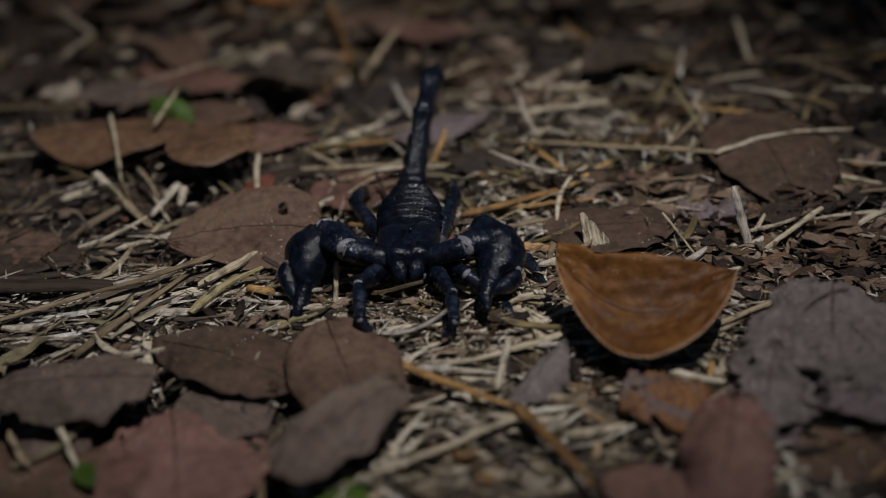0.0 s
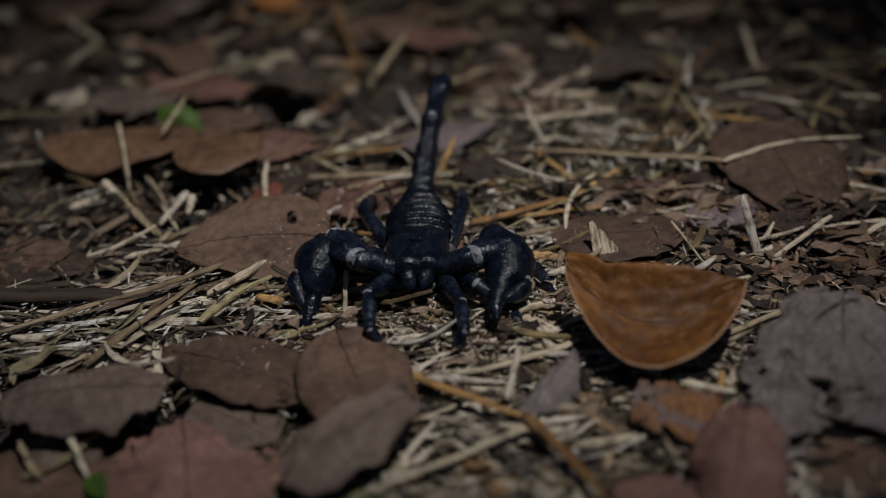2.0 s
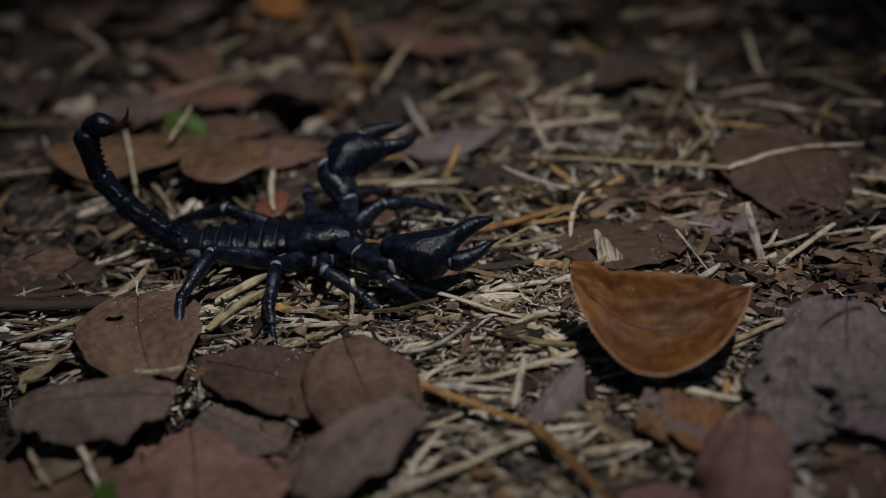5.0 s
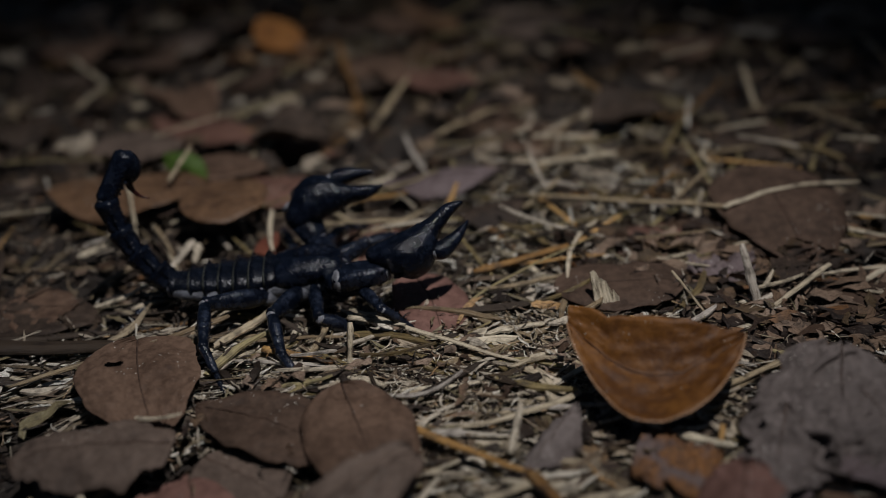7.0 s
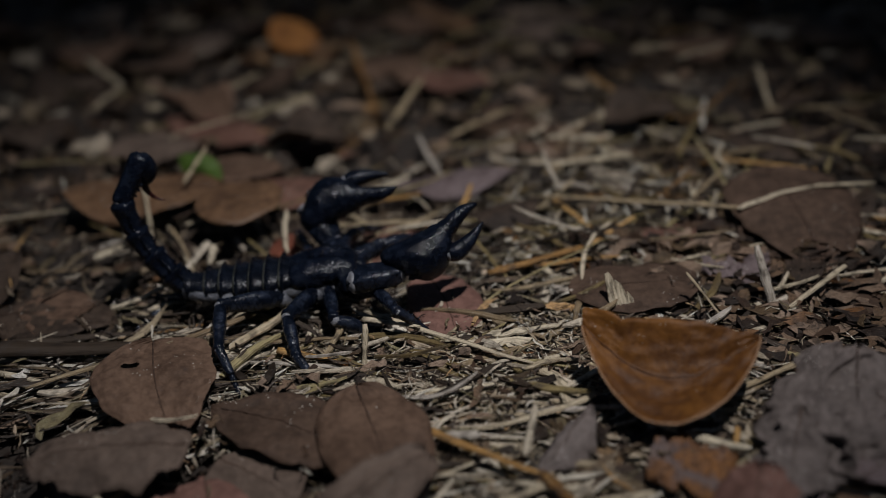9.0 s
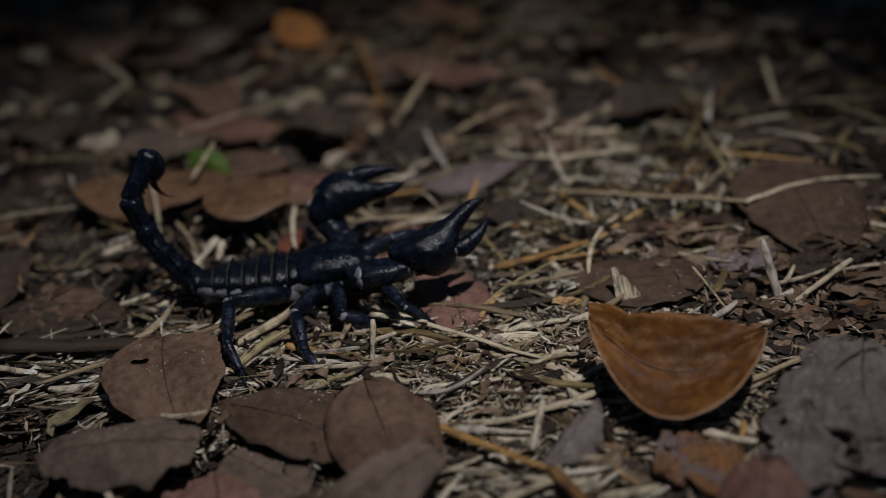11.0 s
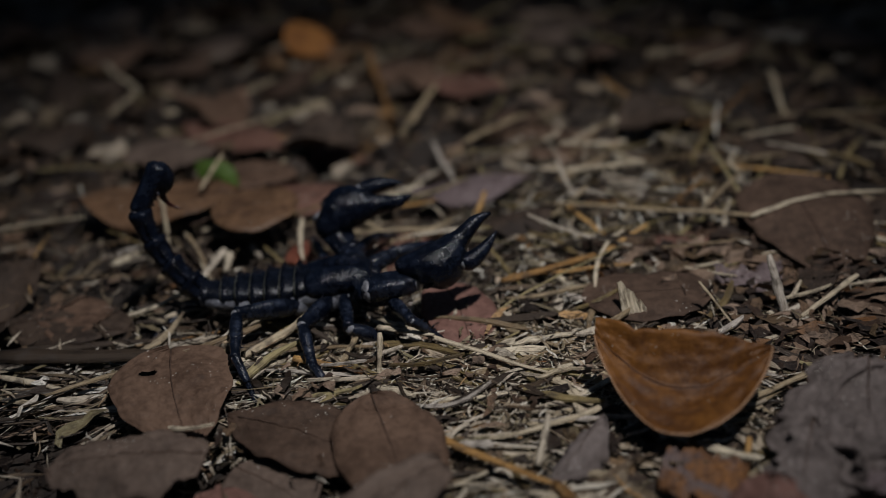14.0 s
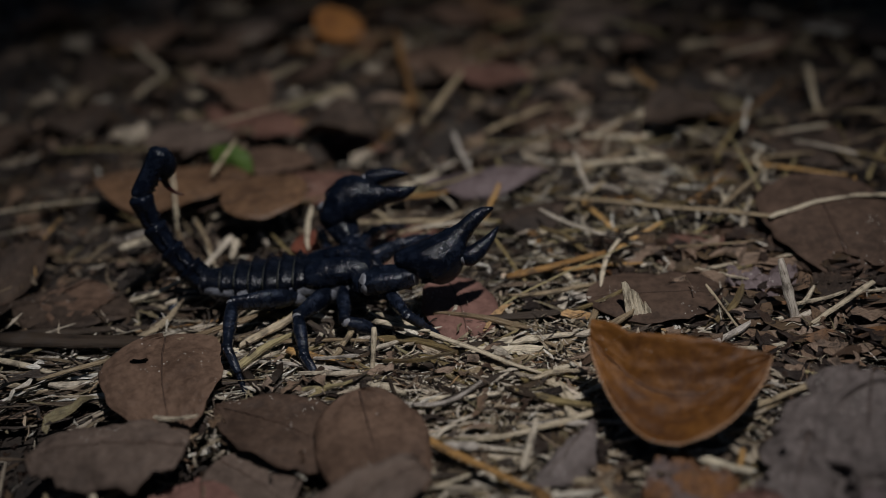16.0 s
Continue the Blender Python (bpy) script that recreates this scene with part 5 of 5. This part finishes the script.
        loft(bm, [(-0.0030, s * 0.0046, 0, 0.0009, 0.0010), (-0.0023, s * 0.0045, 0, 0.0023, 0.0025), (0.0002, s * 0.0036, 0, 0.0041, 0.0043), (0.0032, s * 0.0020, 0, 0.0056, 0.0056),
                  (0.0065, s * 0.0009, 0, 0.0065, 0.0061), (0.0100, s * 0.0010, 0, 0.0064, 0.0058), (0.0130, s * 0.0020, 0, 0.0054, 0.0049), (0.0153, s * 0.0034, 0, 0.0040, 0.0038),
                  (0.0170, s * 0.0048, 0, 0.0028, 0.0029), (0.0200, s * 0.0062, 0, 0.0023, 0.0024), (0.0235, s * 0.0072, 0, 0.0015, 0.0017), (0.0266, s * 0.0072, 0, 0.0004, 0.0005)], 26, 2.0, 0, 0.0, 0.045)
        knobs(bm, rnd, 420, 0.0125, 0.0061, 0.0060, 0.00030, 0.0005, s * 0.0012)
        for k in range(16):
            x = -0.0016 + 0.0013 * k
            yc, ry, rz = (float(np.interp(x, (-0.003, 0, 0.0065, 0.013, 0.017, 0.0235), v)) for v in ((0.0046, 0.0036, 0.0009, 0.0020, 0.0050, 0.0073), (0.0021, 0.0041, 0.0065, 0.0054, 0.0024, 0.0012), (0.0024, 0.0043, 0.0061, 0.0049, 0.0027, 0.0014)))
            for turn in (0.4, 0.95):
                m = Matrix.Translation((x, s * (yc + 0.97 * ry * math.cos(turn)), 0.97 * rz * math.sin(turn))) @ Matrix.Scale(rnd.uniform(0.00022, 0.0004), 4)
                bmesh.ops.create_icosphere(bm, subdivisions=1, radius=1.0, matrix=m)
        hand = part("pincer", bm, SHELL_GLOSS, root, "swollen glossy granulated pincer")
        bm = bmesh.new()
        loft(bm, [(0.0122, s * -0.0012, 0, 0.0012, 0.0016), (0.0140, s * -0.0017, 0, 0.0021, 0.0026), (0.0160, s * -0.0019, 0, 0.0025, 0.0026), (0.0195, s * -0.0012, 0, 0.0021, 0.0022),
                  (0.0228, s * 0.0002, 0, 0.0014, 0.0015), (0.0258, s * 0.0020, 0, 0.0003, 0.0004)], 12, 2.2, 0, 0.06)
        for k in range(8):
            m = Matrix.Translation((0.0162 + 0.0011 * k, s * (0.0000 + 0.00019 * k), 0)) @ Matrix.Scale(0.00042, 4)
            bmesh.ops.create_icosphere(bm, subdivisions=1, radius=1.0, matrix=m)
        hinge = Vector((0.0142, s * -0.0016, 0))
        bmesh.ops.translate(bm, vec=-hinge, verts=bm.verts)
        made["finger" + side] = part("finger", bm, SHELL_GLOSS, hand, "toothed black pincer finger")
        made["finger" + side].location = hinge
        bm = bmesh.new()
        loft(bm, [(0.0124, s * -0.0008, 0.0004, 0.0014, 0.0020), (0.0136, s * -0.0014, 0.0004, 0.0020, 0.0027), (0.0143, s * -0.0015, 0.0004, 0.0014, 0.0019)], 12)
        part("joint", bm, JOINT, hand, "pale skin at the finger's hinge")
        s = flip
        made["hand" + side] = hand

    # eight legs of three pieces
    for side in "lr":
        for k in range(4):
            big = BIG[k]
            for j, (name, w, h) in enumerate((("thigh", 0.0018, 0.0028), ("shin", 0.0016, 0.0020), ("foot", 0.0013, 0.0014))):
                length = LEG[j] * big
                bm = bmesh.new()
                if j < 2:
                    loft(bm, [(-0.0008, 0, 0, w * 0.55, h * 0.45), (0.0008, 0, 0, w * 0.9, h * 0.75), (length * 0.35, 0, 0, w * 1.15, h * 1.05), (length * 0.65, 0, 0, w, h * 0.9), (length * 0.9, 0, 0, w * 0.85, h * 0.7), (length + 0.0002, 0, 0, w * 0.95, h * 0.72), (length + 0.0007, 0, 0, w * 0.55, h * 0.45)], 10, 2.2)
                else:
                    loft(bm, [(-0.0006, 0, 0, w * 0.7, h * 0.7), (0.001, 0, 0, w, h), (length * 0.45, 0, 0, w * 0.85, h * 0.9), (length * 0.5, 0, 0, w * 0.65, h * 0.7), (length * 0.9, 0, 0, w * 0.6, h * 0.6), (length, 0, 0, w * 0.3, h * 0.3)], 10, 2.2)
                    for q in (-1, 1):
                        tube(bm, [(length - 0.0004, q * 0.0003, 0), (length + 0.0008, q * 0.0008, 0.0001), (length + 0.0016, q * 0.0010, -0.0006)], [0.0003, 0.00022, 0.00005], 5)
                for q in range(9):
                    x, a = length * rnd.uniform(0.1, 0.9), rnd.uniform(0, 6.28)
                    out = Vector((0.15, math.cos(a), math.sin(a)))
                    c = Vector((x, w * 0.85 * math.cos(a), h * 0.85 * math.sin(a)))
                    tube(bm, [c, c + out * 0.0009], [0.00022, 0.00006], 4)
                piece = part("leg_" + name, bm, SHELL_DUSTY, root)
                made["leg%s%d%d" % (side, k, j)] = piece
                if j:
                    bm = bmesh.new()
                    loft(bm, [(-0.0008, 0, 0, w * 0.5, h * 0.5), (0.0001, 0, 0, w * 0.95, h * 0.8), (0.0009, 0, 0, w * 0.8, h * 0.7)], 8)
                    part("joint", bm, JOINT, piece)
            s = 1 if side == "l" else -1
            hx, hy = (0.0125, 0.0090, 0.0050, -0.0040)[k], (0.0058, 0.0070, 0.0075, 0.0078)[k]
            bm = bmesh.new()
            tube(bm, [(hx * 0.75 + 0.002, s * 0.0025, -0.0046), (hx * 0.9 + 0.001, s * hy * 0.65, -0.0048), (hx, s * hy * 0.95, -0.0038), (hx, s * (hy + 0.0014), -0.0028)], [0.0016, 0.0024, 0.0026, 0.0012], 10)
            part("leg_base", bm, SKIN, root)
    return made


SCORPION = build_scorpion()
for piece in SCORPION["root"].children:
    if piece not in SCORPION.values() or piece == SCORPION["shield"]:
        piece.location.z = NECK
SCORPION["shield"].rotation_euler.y = radians(-6)  # nose held up


# ---- what moves: rows of bearing and rise (degrees) of each limb piece, in the body's space ----
FACING = {
    "tail": ((175, 14), (173, 26), (170, 32), (165, 46), (169, 22), (172, -5)),
    "arml": ((68, 25), (135, 0), (6, -26)),
    "legl0": ((20, -4), (3, -5), (-70, -64)),
    "legl1": ((31, 7), (70, -34), (14, -16)),
    "legl2": ((121, -12), (55, 2), (21, -17)),
    "legl3": ((165, 14), (184, -12), (190, -38)),
    "armr": ((-80, 23), (-150, 4), (-40, -31)),
    "legr0": ((-25, 8), (4, -14), (80, -68)),
    "legr1": ((-110, -2), (-44, 5), (-90, -60)),
    "legr2": ((-144, -6), (-130, -10), (-58, -15)),
    "legr3": ((-155, 14), (-184, -12), (-190, -38)),
    "palms": ((21, 16), (-19, 16)),
}
LUNGING = {
    "tail": ((175, -8), (183, 0), (181, 0), (178, 2), (174, 8), (172, 30)),
    "arml": ((155, 58), (160, 59), (55, 49)),
    "legl0": ((50, 31), (40, -19), (32, -31)),
    "legl1": ((75, 38), (65, -21), (58, -38)),
    "legl2": ((112, 41), (102, -20), (95, -41)),
    "legl3": ((148, 39), (130, -19), (118, -38)),
    "armr": ((-14, 13), (-39, 11), (-139, -10)),
    "legr0": ((-50, 31), (-40, -19), (-32, -31)),
    "legr1": ((-75, 38), (-65, -21), (-58, -38)),
    "legr2": ((-112, 41), (-102, -20), (-95, -41)),
    "legr3": ((-148, 39), (-130, -19), (-118, -38)),
    "palms": ((-45, 60), (-60, 50)),
}
TURNING = {
    "tail": ((176, 16), (172, 16), (170, 22), (170, 30), (174, 52), (178, 96)),
    "arml": ((81, 26), (122, 33), (65, 8)),
    "legl0": ((50, 31), (40, -19), (32, -31)),
    "legl1": ((75, 38), (65, -21), (58, -38)),
    "legl2": ((112, 41), (102, -20), (95, -41)),
    "legl3": ((148, 39), (130, -19), (118, -38)),
    "armr": ((-40, -1), (-77, 9), (10, -9)),
    "legr0": ((-50, 31), (-40, -19), (-32, -31)),
    "legr1": ((-75, 38), (-65, -21), (-58, -38)),
    "legr2": ((-112, 41), (-102, -20), (-95, -41)),
    "legr3": ((-148, 39), (-130, -19), (-118, -38)),
    "palms": ((-45, 60), (-60, 50)),
}
SETTLED = {
    "tail": ((166, 45), (157, 49), (150, 58), (150, 76), (216, 132), (180, 278)),
    "arml": ((116, 2), (137, 46), (9, 17)),
    "legl0": ((40, 5), (34, -14), (28, -30)),
    "legl1": ((75, 5), (69, -14), (63, -28)),
    "legl2": ((110, 5), (104, -14), (98, -28)),
    "legl3": ((191, 6), (181, -20), (230, -9)),
    "armr": ((-75, 18), (8, 2), (12, 16)),
    "legr0": ((-43, 12), (-63, -2), (20, -49)),
    "legr1": ((-82, -4), (20, -36), (-20, -10)),
    "legr2": ((-114, 7), (-78, -21), (-56, -27)),
    "legr3": ((-144, 18), (-86, -12), (-60, -45)),
    "palms": ((-69, 62), (-88, 34)),
}


def way(az, el):
    a, e = radians(az), radians(el)
    return Vector((math.cos(a) * math.cos(e), math.sin(a) * math.cos(e), math.sin(e)))


def blend(p, q, f):
    """A stance between two stances."""
    return {k: tuple((a + (c - a) * f, b + (d - b) * f) for (a, b), (c, d) in zip(p[k], q[k])) for k in p}


def set_pose(at, along, up):
    x = along.normalized()
    y = up.cross(x).normalized()
    m = Matrix((x, y, x.cross(y))).transposed().to_4x4()
    m.translation = at
    return m


def stance(limbs):
    """The pose of every moving piece of the scorpion in its own space."""
    out = {}
    at = Vector((-0.0310, 0, NECK))
    for i, (az, el) in enumerate(limbs["tail"]):
        d = way(az, el)
        out["tail%d" % i if i < 5 else "telson"] = set_pose(at, d, way(az, el + 90))
        at = at + d * ((*TAIL, 0.01)[i])
    for side, s in (("l", 1), ("r", -1)):
        at = Vector((0.0140, s * 0.0052, NECK - 0.0005))
        for i, name in enumerate(("femur", "patella", "hand")):
            az, el = limbs["arm" + side][i]
            d = way(az, el)
            out[name + side] = set_pose(at, d, way(*limbs["palms"][0 if s > 0 else 1]) if i == 2 else Vector((0, 0, 1)))
            at = at + d * ARM[i]
        for k in range(4):
            big = BIG[k]
            at = Vector(((0.0125, 0.0090, 0.0050, -0.0040)[k], s * (0.0058, 0.0070, 0.0075, 0.0078)[k], NECK - 0.0032))
            for j in range(3):
                d = way(*limbs["leg%s%d" % (side, k)][j])
                out["leg%s%d%d" % (side, k, j)] = set_pose(at, d, Vector((0, 0, 1)))
                at = at + d * LEG[j] * big
    return out


def motions():
    swing = {**blend(FACING, LUNGING, 0.75), "armr": ((-25, 16), (-42, 34), (-108, -8)), "tail": ((184, 40), (185, 105), (185, 160), (185, 185), (185, 190), (185, 200))}
    shown = [(0.0, FACING), (3.3, FACING), (3.4, blend(FACING, LUNGING, 0.25)), (3.45, blend(blend(FACING, LUNGING, 0.25), swing, 0.5)), (3.5, swing), (3.55, blend(swing, LUNGING, 0.5)), (3.6, LUNGING), (3.65, blend(LUNGING, TURNING, 0.5)), (3.7, TURNING),
             (4.1, blend(TURNING, SETTLED, 0.25)), (5.3, blend(TURNING, SETTLED, 0.62)), (5.9, SETTLED), (16.0, SETTLED)]
    for ob_key in SCORPION:
        if ob_key.startswith("finger"):
            # the pincers are shut while it faces the lens and gape once it has turned
            at, s = SCORPION[ob_key].location.copy(), 1 if ob_key == "fingerl" else -1
            walk(SCORPION[ob_key], [(t, pose(*at, 0, 0, s * gape)) for t, gape in ((0.0, -36), (3.3, -36), (3.6, 4), (5.9, 0), (16.0, 0))])
        elif ob_key not in ("root", "shield"):
            walk(SCORPION[ob_key], [(t, stance(limbs)[ob_key]) for t, limbs in shown])
    walk(SCORPION["root"], [
        (0, pose(-0.0063, -0.0518, 0.0035, 0, -3.6, -91.3)),
        (3.3, pose(-0.0063, -0.0518, 0.0035, 0, -3.6, -91.3)),
        (3.4, pose(-0.0066, -0.0499, 0.0020, 0, 0, -82.2)),
        (3.5, pose(0.0095, -0.0560, 0.0020, 0, 0, -52.0)),
        (3.6, pose(-0.0100, -0.0570, 0.0030, 0, 0, -25)),
        (3.7, pose(-0.0295, -0.0561, 0.0000, 0, 0, -38.6)),
        (4.1, pose(-0.0350, -0.0485, 0.0015, 0, -1.5, -24.1)),
        (5.3, pose(-0.0428, -0.0365, 0.0030, 0, -3.4, -4.4)),
        (5.9, pose(-0.0442, -0.0342, 0.0037, 0, -4, 0.5)),
        (16, pose(-0.0442, -0.0342, 0.0037, 0, -4, 0.5)),
    ])
    walk(thrown_leaf, [
        (0, pose(-0.0300, -0.0385, 0.0120, -20, 2, 181)),
        (3.35, pose(-0.0300, -0.0385, 0.0120, -20, 2, 181)),
        (3.5, pose(-0.0420, -0.0300, 0.0200, -2, 4, 224)),
        (3.6, pose(-0.0780, -0.0560, 0.0170, 5, 8, 281)),
        (3.7, pose(-0.0805, -0.0599, 0.0120, 0, 4, 286.8)),
        (16, pose(-0.0805, -0.0599, 0.0120, 0, 4, 286.8)),
    ])
    # the lunge shoves a second leaf aside
    walk(pushed_leaf, [(t, Matrix.Translation(Vector((-0.0065, 0.0015, 0)) * f) @ pushed_leaf.matrix_world) for t, f in ((0.0, 1), (3.45, 1), (3.6, 0.35), (5.8, 0), (16.0, 0))])


motions()
